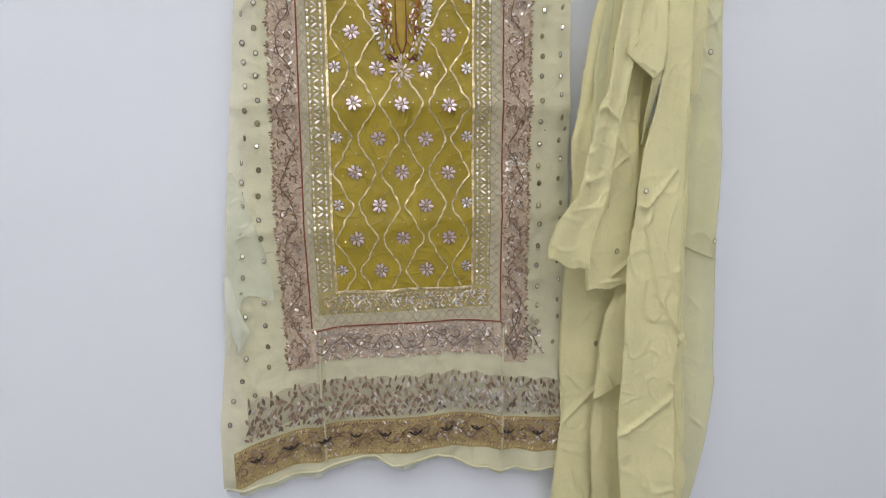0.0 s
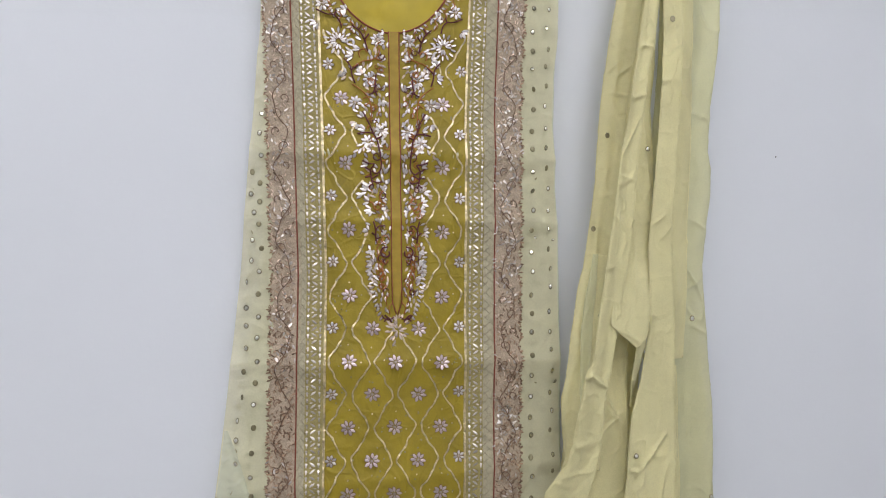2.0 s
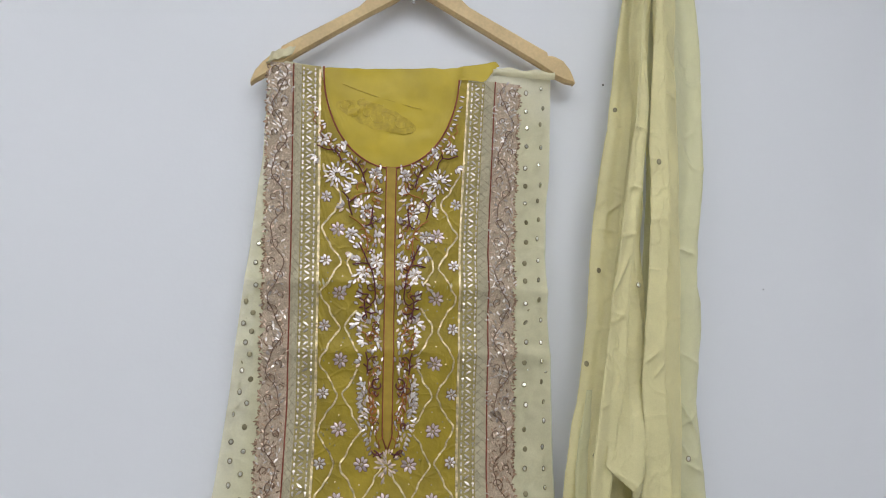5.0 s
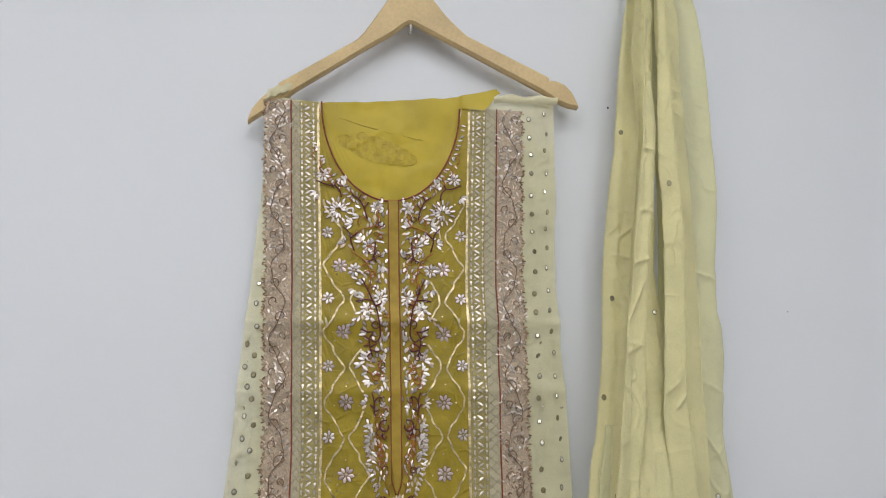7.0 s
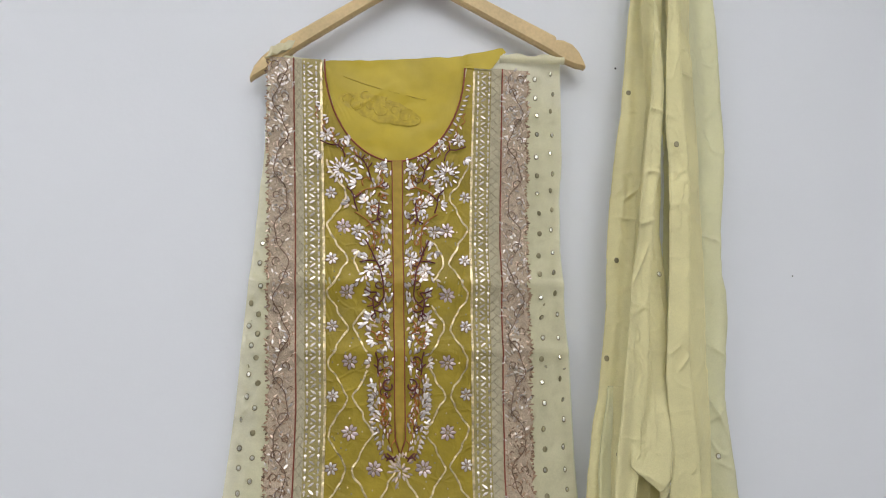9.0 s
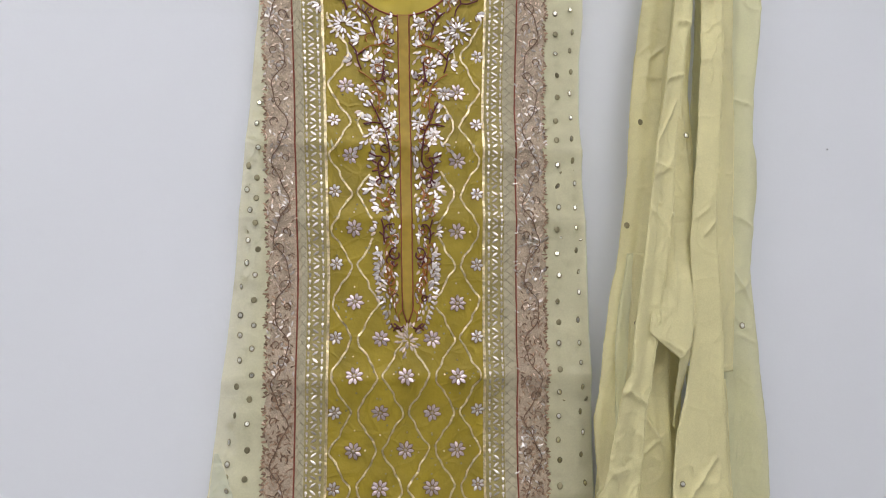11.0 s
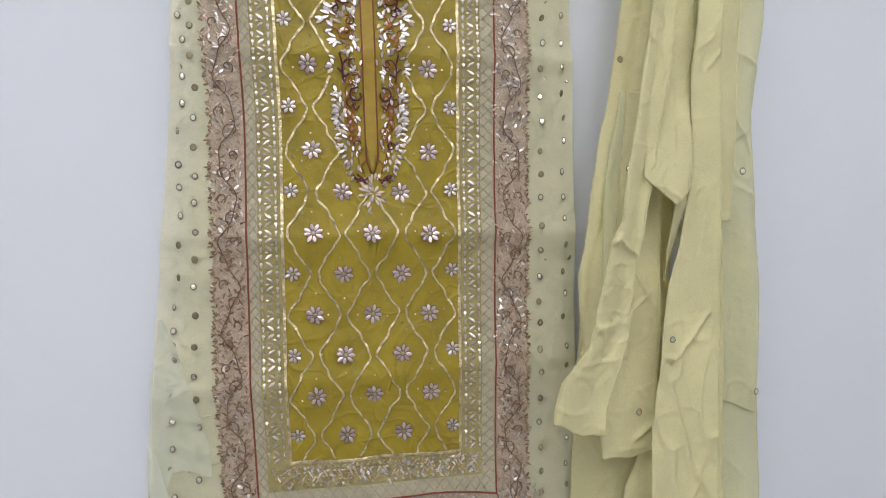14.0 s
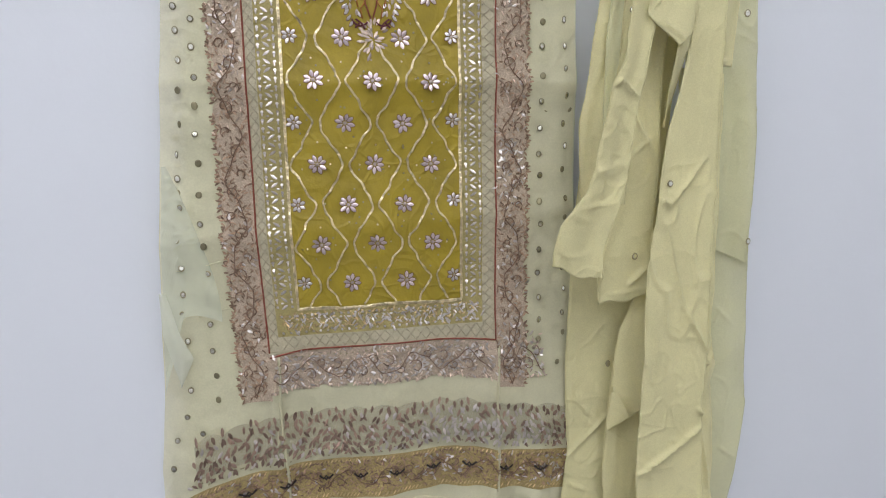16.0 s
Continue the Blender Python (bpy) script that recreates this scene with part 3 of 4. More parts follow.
while x < 0.130:
    s.dot(x, 0.8545, 0.0017, 0.0026)
    s.dot(x, 0.8745, 0.0018, 0.0026)
    s.petal(x + 0.003, 0.857 if i % 2 else 0.872, 1.0 if i % 2 else -1.0, 0.011, 0.0024, 0.0026)
    s.petal(x + 0.006, 0.870, 0, 0.004, 0.0024, 0.0026)
    x += 0.0088
    i += 1
s.make("triangle_trim", FOIL, "rows of small silver foil pieces")

# crossed threads of the lattice band
s = Stitches(34)
for x0, x1 in ((-0.1275, -0.117), (0.134, 0.1495)):
    z = 0.836
    while z < 1.735:
        s.vine([(x0, z), (x1, z + 0.014)], 0.00027, 0.0018)
        s.vine([(x1, z + 0.003), (x0, z + 0.017)], 0.00027, 0.0018)
        z += 0.012
x = -0.112
while x < 0.128:
    s.vine([(x, 0.834), (x + 0.012, 0.849)], 0.00027, 0.0018)
    s.vine([(x + 0.013, 0.834), (x + 0.001, 0.849)], 0.00027, 0.0018)
    x += 0.0125
s.make("crossed_threads", OLIVE)


# leafy border embroidery: a waving vine with curls, sprigs and many leaves
def leafy(n0, n1, wave, half, pos, seed, dense=1.0, bright_share=0.5, fringe=0.006, vines=True, low=None, high=None, upper=0.0):
    """pos(s, d): flat place of the point s along the border and d (0..1) across it; upper: painted-in sheen of the
    higher leaves.
    """
    rng_ = random.Random(seed)
    vine, leaves, bright, pale = Stitches(seed), Stitches(seed + 1), Stitches(seed + 2), Stitches(seed + 3)

    def leaf_at(v, d, turn, length, width):
        x, z = pos(v, d)
        x2, z2 = pos(v + 0.002, d)
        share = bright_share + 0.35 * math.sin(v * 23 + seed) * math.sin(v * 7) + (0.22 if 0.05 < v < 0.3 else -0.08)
        # reflected light put into the mix: more bright leaves higher up the side borders
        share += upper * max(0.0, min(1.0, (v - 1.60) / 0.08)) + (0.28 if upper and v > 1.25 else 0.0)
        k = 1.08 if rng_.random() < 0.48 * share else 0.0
        # paler leaf colour higher up paints in the light caught there
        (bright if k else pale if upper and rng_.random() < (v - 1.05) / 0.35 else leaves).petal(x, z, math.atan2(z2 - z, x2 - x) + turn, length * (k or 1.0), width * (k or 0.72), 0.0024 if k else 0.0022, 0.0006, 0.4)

    def way(v):
        return 0.5 + 0.27 * math.sin(2 * math.pi * v / wave) + 0.05 * math.sin(2 * math.pi * v / wave * 2.7)
    if vines:
        vine.vine([pos(v, way(v)) for v in np.arange(n0, n1, 0.003)], 0.00058)
        v, turn = n0, 1
        while v < n1 - 0.014:
            for k, (dv, r) in enumerate(((0.0, 0.009), (wave * 0.22, 0.0065))):
                d = 0.5 - 0.16 * turn * (1 if k == 0 else -1)
                c = arc(0.010, 0, r * rng_.uniform(0.85, 1.15), 2.6 * turn, -2.6 * turn, 12, 0.30)
                pts = [(v + dv + a, min(0.98, max(0.02, d + b / half))) for a, b in c if v + dv + a < n1]
                if len(pts) > 3:
                    vine.vine([pos(*p) for p in pts], 0.00055)
                    for p in pts[1:-2:2]:
                        leaf_at(p[0], p[1], rng_.uniform(0, 6.28), rng_.uniform(0.005, 0.0075), rng_.uniform(0.0026, 0.0036))
            turn = -turn
            v += wave / 2
    v, turn = n0, 1
    while v < n1:
        leaf_at(v, way(v), turn * rng_.uniform(0.5, 1.1), rng_.uniform(0.006, 0.009), rng_.uniform(0.003, 0.004))
        turn = -turn
        v += 0.0042
    step, gap = 0.0058 / dense, 0.0036
    rows_ = max(4, int(half / gap))
    for i in range(int((n1 - n0) / step)):
        for j in range(rows_):
            v = n0 + (i + rng_.uniform(-0.35, 0.35) + 0.5 * (j % 2)) * step
            d = (j + 0.5 + rng_.uniform(-0.25, 0.25)) / rows_
            if not n0 < v < n1 or rng_.random() < (0.34 if upper else 0.08):
                continue
            flow = 1.1 * math.sin(2 * math.pi * v / wave * 1.5 + 5 * d + seed) + rng_.uniform(-0.4, 0.4)
            leaf_at(v, d, flow + (0 if rng_.random() < 0.7 else 1.4), rng_.uniform(0.0048, 0.0072), rng_.uniform(0.0024, 0.0033))
    v = n0
    while v < n1:
        d = 0.88 + 0.1 * abs(math.sin(v * math.pi / 0.034))
        for aa in (-0.8, 0.0, 0.8):
            if rng_.random() < 0.75:
                x, z = pos(v, d)
                x2, z2 = pos(v, d + 0.1)
                leaves.petal(x, z, math.atan2(z2 - z, x2 - x) + aa + rng_.uniform(-0.3, 0.3), rng_.uniform(0.8, 1.25) * fringe, 0.0027, 0.0022, 0.0005, 0.3)
        v += 0.0068 * rng_.uniform(0.8, 1.3)
    if vines:
        vine.make("vine_stitching", BROWN, "winding brown vine stitching")
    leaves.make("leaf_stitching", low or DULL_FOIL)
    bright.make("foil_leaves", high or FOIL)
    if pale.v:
        pale.make("lit_leaf_stitching", DULL_FOIL)


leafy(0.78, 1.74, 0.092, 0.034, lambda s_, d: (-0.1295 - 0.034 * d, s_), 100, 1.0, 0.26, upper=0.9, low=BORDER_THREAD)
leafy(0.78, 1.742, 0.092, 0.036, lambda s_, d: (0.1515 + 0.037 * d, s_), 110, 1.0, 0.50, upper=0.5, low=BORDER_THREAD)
leafy(0.156, 0.214, 0.05, 0.045, lambda s_, d: (s_, 0.838 - 0.048 * d), 125, 0.8, 0.9)
leafy(-0.125, 0.148, 0.066, 0.042, lambda s_, d: (s_, 0.829 - 0.044 * d), 120, 0.9, 1.0)
leafy(-0.244, 0.250, 0.060, 0.05, lambda s_, d: (s_, 0.640 + 0.042 * d), 140, 0.9, 0.16, 0.004, True, BORDER_THREAD, FOIL)
leafy(-0.111, 0.130, 0.03, 0.026, lambda s_, d: (s_, 0.854 + 0.022 * d), 160, 0.9, 0.75, 0.002, False, BRONZE, FOIL)
# floral band: rows of upright leaves, a taller sprig at every scallop
sprigs, shine = Stitches(145), Stitches(146)
for row in range(6):
    x = -0.228 + 0.002 * row
    while x < 0.249:
        up_ = 0.694 + 0.0088 * row + sprigs.rng.uniform(-0.0025, 0.0025) + 0.007 * abs(math.sin(x * math.pi / 0.034)) * (row > 3)
        bright_ = (0.14 + 0.50 * max(0.0, min(1.0, (x - 0.03) / 0.05)) * (x < 0.20)) if row < 5 else 0.03
        a = math.pi / 2 + sprigs.rng.choice((-0.7, -0.35, 0.35, 0.7)) * (1.0 if row < 5 else 0.3) + sprigs.rng.uniform(-0.2, 0.2)
        (shine if sprigs.rng.random() < bright_ else sprigs).petal(x, up_, a, sprigs.rng.uniform(0.0092, 0.0122), sprigs.rng.uniform(0.0040, 0.0054), 0.0030, 0.0008, 0.12)
        x += (0.0052 if row < 5 else 0.0100) * sprigs.rng.uniform(0.8, 1.2)
sprigs.make("sprig_stitching", SHADE_FOIL)
shine.make("sprig_foil", FOIL)
# pale pressed folds running down to the hem
for xf in (-0.1195, 0.1525):
    part("pressed_fold", mesh("pressed_fold", *line([(xf + 0.0012 * math.sin(z * 40), z) for z in np.linspace(0.826, 0.628, 60)], 0.0018, 0.0014), SHEER), kurta, "pale pressed fold of the sheer fabric")
# short slanted stitches along the edges of the hem band
s = Stitches(147)
for x in np.arange(-0.243, 0.249, 0.0048):
    s.petal(x, 0.6345, 0.9, 0.0068, 0.0022, 0.0022)
    s.petal(x, 0.6815, 0.9, 0.0062, 0.0020, 0.0022)
s.make("edge_stitching", BRONZE, parent=hem_band)
for i, xb in enumerate(np.arange(-0.222, 0.25, 0.047)):
    s = Stitches(150 + i)
    s.vine([(xb, 0.667), (xb + 0.005, 0.662), (xb + 0.0085, 0.666), (xb + 0.012, 0.662), (xb + 0.018, 0.667)], 0.0013, 0.0046)
    s.vine([(xb + 0.006, 0.6635), (xb + 0.0085, 0.6605), (xb + 0.011, 0.6635)], 0.0014, 0.0046)
    s.make("dark_curl", DARK_THREAD, "dark curled stitch on the hem band", "", hem_band)
s = Stitches(151)
for i in range(60):
    x = -0.225 + i * 0.0079
    s.dot(x, 0.6965 + 0.003 * math.sin(i * 2.1), 0.0012, 0.002)
    if -0.11 < x < 0.14:
        s.dot(x, 0.8245 + 0.001 * math.sin(i), 0.0012, 0.0026)
s.make("seed_beading", DARK_SEQUIN)

# ---- yoke embroidery on both sides of the placket ----
stems, maroon, leaf = Stitches(200), Stitches(201), Stitches(202)
dull = Stitches(203)
leaf.under = Stitches(204)
for side in (-1, 1):
    def yx(z, d):
        return pc(z) + side * d

    def sewn(to, r, *mm):
        """A stem through places given as millimetres from the placket and up."""
        p = [Vector((d, z, 0)) for d, z in mm]
        way = []
        for i in range(len(p) - 1):
            p0, p1, p2, p3 = p[max(0, i - 1)], p[i], p[i + 1], p[min(len(p) - 1, i + 2)]
            for k in range(4):
                t = k / 4
                way.append(0.5 * (2 * p1 + (p2 - p0) * t + (2 * p0 - 5 * p1 + 4 * p2 - p3) * t * t + (3 * p1 - p0 - 3 * p2 + p3) * t ** 3))
        way.append(p[-1])
        to.vine([(yx(q.y / 1000, q.x / 1000 + 0.0006 * side), q.y / 1000) for q in way], r, 0.0046)

    def fan(d, z, angle, n, length=0.0098, spread=0.55, to=None):
        for i in range(n):
            a = angle + (i - (n - 1) / 2) * spread + leaf.rng.uniform(-0.12, 0.12)
            if d + length * 1.1 * math.cos(a) < 0.0095:
                continue
            x_, z_ = yx(z, d) + 0.0022 * math.cos(a) * side, z + 0.0022 * math.sin(a)
            (to or (leaf if leaf.rng.random() < 0.88 else dull)).petal(x_, z_, a if side > 0 else math.pi - a, length * leaf.rng.uniform(0.8, 1.12), length * 0.48 * leaf.rng.uniform(0.85, 1.1), 0.0028)

    def fern(d0, z0, d1, z1, n, length=0.0095):
        a = math.atan2(z1 - z0, d1 - d0)
        for i in range(n):
            t = i / (n - 1)
            fan(d0 + (d1 - d0) * t, z0 + (z1 - z0) * t, a + (0.75 if i % 2 else -0.75) * (1 - t), 1, length)

    sewn(maroon, 0.00105, (95.4, 1624.1), (82.5, 1618.8), (73.4, 1618.1), (67.5, 1611.3), (65.3, 1601.5))
    sewn(maroon, 0.00105, (73.4, 1618.1), (71.1, 1624.9))
    sewn(maroon, 0.00105, (52.3, 1606.0), (43.3, 1598.5), (37.5, 1586.4), (33.9, 1571.3))
    sewn(maroon, 0.00105, (37.4, 1587.9), (32.0, 1595.5))
    sewn(maroon, 0.00105, (44.8, 1600.0), (40.2, 1606.8))
    sewn(maroon, 0.00105, (64.5, 1560.0), (57.0, 1551.0), (54.9, 1538.2), (51.3, 1526.1))
    sewn(maroon, 0.00105, (55.6, 1544.2), (46.3, 1552.5))
    sewn(maroon, 0.00105, (24.5, 1539.7), (25.5, 1524.6), (28.7, 1514.0), (34.8, 1511.0))
    sewn(maroon, 0.00105, (28.7, 1514.0), (22.6, 1516.3))
    sewn(maroon, 0.00105, (27.1, 1520.1), (23.5, 1509.5))
    sewn(maroon, 0.00105, (42.8, 1486.9), (35.4, 1471.8), (30.3, 1458.2), (24.5, 1445.4), (21.0, 1422.8), (20.5, 1407.7), (26.7, 1400.2), (32.7, 1404.0))
    sewn(maroon, 0.00105, (50.9, 1455.2), (39.5, 1457.5), (30.4, 1456.7))
    sewn(maroon, 0.00105, (25.9, 1449.2), (18.3, 1452.2))
    sewn(maroon, 0.00105, (45.4, 1417.5), (37.1, 1413.8), (29.5, 1413.0), (34.2, 1405.5), (33.6, 1393.4), (30.8, 1381.3))
    sewn(maroon, 0.00105, (34.2, 1404.0), (41.8, 1408.5))
    sewn(maroon, 0.00105, (33.6, 1396.4), (42.0, 1394.9))
    sewn(maroon, 0.00105, (32.9, 1390.4), (25.4, 1387.4), (19.3, 1388.9))
    sewn(maroon, 0.00105, (32.2, 1385.9), (37.6, 1381.3))
    sewn(maroon, 0.00105, (32.9, 1393.4), (24.4, 1398.7))
    sewn(maroon, 0.00105, (32.3, 1333.8), (29.4, 1322.5), (29.6, 1312.0), (28.2, 1303.7))
    sewn(maroon, 0.00105, (29.4, 1321.0), (24.8, 1327.1), (18.7, 1327.1))
    sewn(maroon, 0.00105, (29.6, 1313.5), (34.8, 1318.0))
    sewn(maroon, 0.00105, (28.9, 1309.0), (22.0, 1312.0))
    sewn(maroon, 0.00105, (18.4, 1203.4), (12.3, 1198.9), (8.6, 1192.8))
    sewn(maroon, 0.00105, (13.9, 1199.6), (19.3, 1194.3))
    sewn(stems, 0.0009, (53.3, 1548.0), (41.0, 1557.0), (28.7, 1560.0), (21.0, 1566.8), (19.4, 1577.4))
    sewn(stems, 0.0009, (25.7, 1562.3), (16.6, 1559.3))
    sewn(stems, 0.0009, (55.1, 1524.6), (42.4, 1515.6), (34.2, 1505.0), (31.4, 1486.9), (32.4, 1470.3))
    sewn(stems, 0.0009, (35.6, 1508.0), (41.8, 1505.0))
    sewn(stems, 0.0009, (32.1, 1489.9), (25.2, 1495.9))
    sewn(stems, 0.0009, (34.3, 1499.0), (40.4, 1494.4))
    sewn(stems, 0.0009, (33.0, 1479.4), (38.5, 1473.3))
    sewn(stems, 0.0009, (43.9, 1562.3), (45.3, 1569.8), (39.2, 1574.4), (34.7, 1569.8))
    sewn(stems, 0.0009, (17.9, 1376.8), (22.6, 1369.3), (21.2, 1361.7), (15.9, 1358.7))
    sewn(stems, 0.0009, (31.9, 1358.7), (30.5, 1351.2), (24.4, 1349.7), (20.5, 1355.7))
    sewn(stems, 0.0009, (37.9, 1361.7), (31.9, 1358.7))
    sewn(stems, 0.0009, (18.0, 1275.8), (21.9, 1266.7), (16.7, 1257.7))
    sewn(stems, 0.0009, (24.0, 1278.8), (17.2, 1274.3), (12.6, 1280.3))
    sewn(stems, 0.0009, (19.7, 1260.7), (24.4, 1253.2))
    loop = arc(15.5, 1290, 8.5, 1.9, -3.6, 12, 0.55)
    sewn(maroon, 0.0011, *loop[::2])
    sewn(maroon, 0.0010, (20, 1281), (17, 1274), (13, 1278))
    for d, z, a, n in ((0.0934, 1.6075, -0.6, 4), (0.0613, 1.6166, 1.2, 3), (0.0566, 1.6256, 0.9, 2), (0.0146, 1.5925, 2.4, 4), (0.0252, 1.5940, 3.0, 2), (0.0414, 1.5744, 0.2, 2), (0.0204, 1.5585, 1.9, 4), (0.0507, 1.5638, 0.2, 4), (0.0595, 1.5382, 0.1, 4), (0.0397, 1.5382, 0.9, 4), (0.0322, 1.5321, -1.6, 4), (0.0457, 1.5427, 1.7, 2), (0.0140, 1.5291, 2.8, 3), (0.0188, 1.5156, 2.6, 3), (0.0174, 1.5065, -1.9, 3), (0.0414, 1.4771, 1.1, 3), (0.0506, 1.4733, -0.9, 3), (0.0379, 1.4598, 0.2, 3), (0.0349, 1.4115, 0.4, 3), (0.0146, 1.3979, 1.7, 2), (0.0377, 1.3753, 0.5, 4), (0.0431, 1.3723, -0.4, 2), (0.0349, 1.3602, 0.3, 3), (0.0320, 1.3497, -0.3, 4)):
        fan(d, z, a, n)
    for d, z, a, n in ((0.0199, 1.3467, 2.3, 3), (0.0125, 1.3828, 1.7, 2), (0.0140, 1.3361, 2.2, 3), (0.0371, 1.3195, 0.2, 4), (0.0232, 1.3301, 1.5, 2), (0.0205, 1.3120, 2.2, 3), (0.0163, 1.2894, 1.6, 1), (0.0325, 1.2713, 0.4, 5), (0.0334, 1.2637, -0.6, 3), (0.0161, 1.2999, 2.0, 2), (0.0291, 1.2909, -0.1, 2), (0.0180, 1.3723, 1.9, 2), (0.0285, 1.3813, 0.3, 3), (0.0188, 1.4205, 2.2, 3), (0.0307, 1.4326, 0.3, 3), (0.0120, 1.4643, 1.6, 1)):
        fan(d, z, a, n, 0.0086)
    fern(0.0304, 1.4530, 0.0583, 1.4221, 9)
    fern(0.0278, 1.4236, 0.0168, 1.4477, 6)
    fern(0.0182, 1.3587, 0.0376, 1.3813, 7)
    fern(0.0245, 1.2456, 0.0360, 1.2909, 8)
    for z, d in ((1.6332, 0.0861), (1.4990, 0.0517), (1.4605, 0.0181), (1.5336, 0.0322), (1.5887, 0.0207), (1.4447, 0.0366)):
        put_flower("foil_blossom", BLOOM, yx(z, d), z, leaf.rng.uniform(0, 2), 0.0030)
    for k in range(26):
        a = 2 * math.pi * k / 14 + (0.2 if k < 14 else 0.0)
        q = 0.0105 if k < 14 else 0.0030
        leaf.petal(yx(1.5834, 0.0694) + q * math.cos(a), 1.5834 + q * 1.05 * math.sin(a), a, 0.0088, 0.0036, 0.0031)
    # single leaves between, few on the way down and many at the foot
    for i in range(54):
        for j in range(9):
            z = 1.206 + (i + leaf.rng.uniform(-0.3, 0.3)) * 0.0072
            d = 0.0105 + (j + 0.5 * (i % 2) + leaf.rng.uniform(-0.25, 0.25)) * 0.0068
            x = yx(z, d)
            if d > yoke_width(z) - 0.006 or z > neckline(x) - 0.013:
                continue
            if leaf.rng.random() > (0.9 if z < 1.268 else 0.75 if d < 0.03 else 0.42):
                continue
            a = math.pi / 2 - side * (0.45 + 0.6 * math.sin(z * 70 + j) + leaf.rng.uniform(-0.3, 0.3))
            (leaf if leaf.rng.random() < 0.7 else dull).petal(x, z, a, leaf.rng.uniform(0.0068, 0.0090), leaf.rng.uniform(0.0034, 0.0044), 0.0025)
    # row of leaves round the rounded foot of the yoke
    for i in range(16):
        a = i / 15
        z = 1.290 - 0.088 * a
        d = 0.008 + 0.032 * math.cos(a * 1.25) ** 0.6
        leaf.petal(yx(z, d - 0.004), z, math.pi / 2 - side * (1.5 + a), 0.008, 0.0038, 0.0027)
        if i % 2:
            stems.vine([(yx(z, d - 0.018), z + 0.02), (yx(z, d - 0.012), z + 0.012), (yx(z, d - 0.014), z + 0.002)], 0.0007, 0.003)
    # strip of leaves and curls up beside the neckline
    for i in range(26):
        a = 0.30 + i / 25 * 1.22
        for row in range(2):
            x = side * (0.1075 + 0.0085 * row) * math.sin(a) - 0.002
            z = 1.745 - (0.153 + 0.009 * row) * math.cos(a)
            if abs(x + 0.002) < 0.0965 or (row == 0 and abs(x) < 0.104):
                (leaf if leaf.rng.random() < 0.75 else dull).petal(x, z, a * side + math.pi / 2 + leaf.rng.uniform(-0.9, 0.9), 0.0072, 0.0032, 0.0026)
        if i % 3 == 0 and abs(0.110 * math.sin(a)) < 0.101:
            x, z = side * 0.110 * math.sin(a) - 0.002, 1.745 - 0.156 * math.cos(a)
            stems.vine([(x - side * 0.002, z - 0.010), (x + side * 0.003, z - 0.004), (x - side * 0.001, z + 0.003), (x + side * 0.003, z + 0.008)], 0.0008, 0.0040)
    # short rust curls sewn among the leaves
    for i in range(30):
        z = 1.225 + 0.36 * (i + leaf.rng.random()) / 30
        d = leaf.rng.uniform(0.012, min(0.034, yoke_width(z) - 0.012))
        c = arc(0, 0, leaf.rng.uniform(0.004, 0.007), leaf.rng.uniform(0, 6.3), leaf.rng.uniform(7.5, 10), 8, 0.5)
        (stems if i % 4 else maroon).vine([(yx(z + q, d + p), z + q) for p, q in c], 0.00075, 0.0042)
for i in range(44):
    a = leaf.rng.uniform(0, 6.3)
    r = leaf.rng.uniform(0, 0.012)
    dull.petal(pc(1.18) + r * math.cos(a), 1.182 + r * math.sin(a) * 1.4, a, 0.008, 0.0035, 0.0028)
maroon.vine(arc(pc(1.2) - 0.012, 1.206, 0.010, 3.4, 5.6, 8, 0.9), 0.0010, 0.0032)
maroon.vine(arc(pc(1.2) + 0.012, 1.206, 0.010, -0.3, -2.5, 8, 0.9), 0.0010, 0.0032)
stems.make("stem_stitching", RUST, "rust orange stem stitching", parent=center)
maroon.make("maroon_stitching", MAROON, "dark maroon stem stitching", parent=center)
leaf.make("yoke_leaves", FOIL, "silver foil leaves round the placket", parent=center)
leaf.under.make("outline_stitching", OUTLINE, "brown stitched outlines of the leaves", parent=center)
dull.make("yoke_dull_leaves", DULL_FOIL, parent=center)

# ---- mirror sequins on the sheer sides, with shadow stand-ins ----
def sequin_mesh(seed):
    rng_ = random.Random(seed)
    vs = []
    for r, y in ((0.0038, 0.0), (0.0036, -0.0008), (0.0025, -0.0010)):
        vs += [(r * math.cos(a) * 0.92, y, r * math.sin(a) * 1.08) for a in np.linspace(0, 2 * math.pi, 11)[:-1]]
    vs.append((0, -0.0011, 0))
    fs = [(k * 10 + i, k * 10 + (i + 1) % 10, (k + 1) * 10 + (i + 1) % 10, (k + 1) * 10 + i) for k in range(2) for i in range(10)]
    fs += [(20 + i, 20 + (i + 1) % 10, 30) for i in range(10)]
    me = mesh("mirror_sequin", vs, fs, DARK_SEQUIN)
    me.materials.append(MIRROR if seed % 3 else DARK_SEQUIN)
    me.polygons.foreach_set("material_index", [0] * 20 + [1] * 10)
    return me


SEQUINS = [sequin_mesh(i) for i in range(6)]
rng = random.Random(77)


def sequin(x, z, parent, y=None, squash=1.0):
    ob = part("mirror_sequin", rng.choice(SEQUINS), parent)
    ob.matrix_basis = Matrix.Translation((x, (surf(x, z) if y is None else y) - 0.0012, z)) @ pose(0, 0, 0, rng.gauss(0, 9), 0, rng.gauss(0, 12)) @ Matrix.Diagonal((squash, 1, rng.uniform(0.9, 1.1), 1))


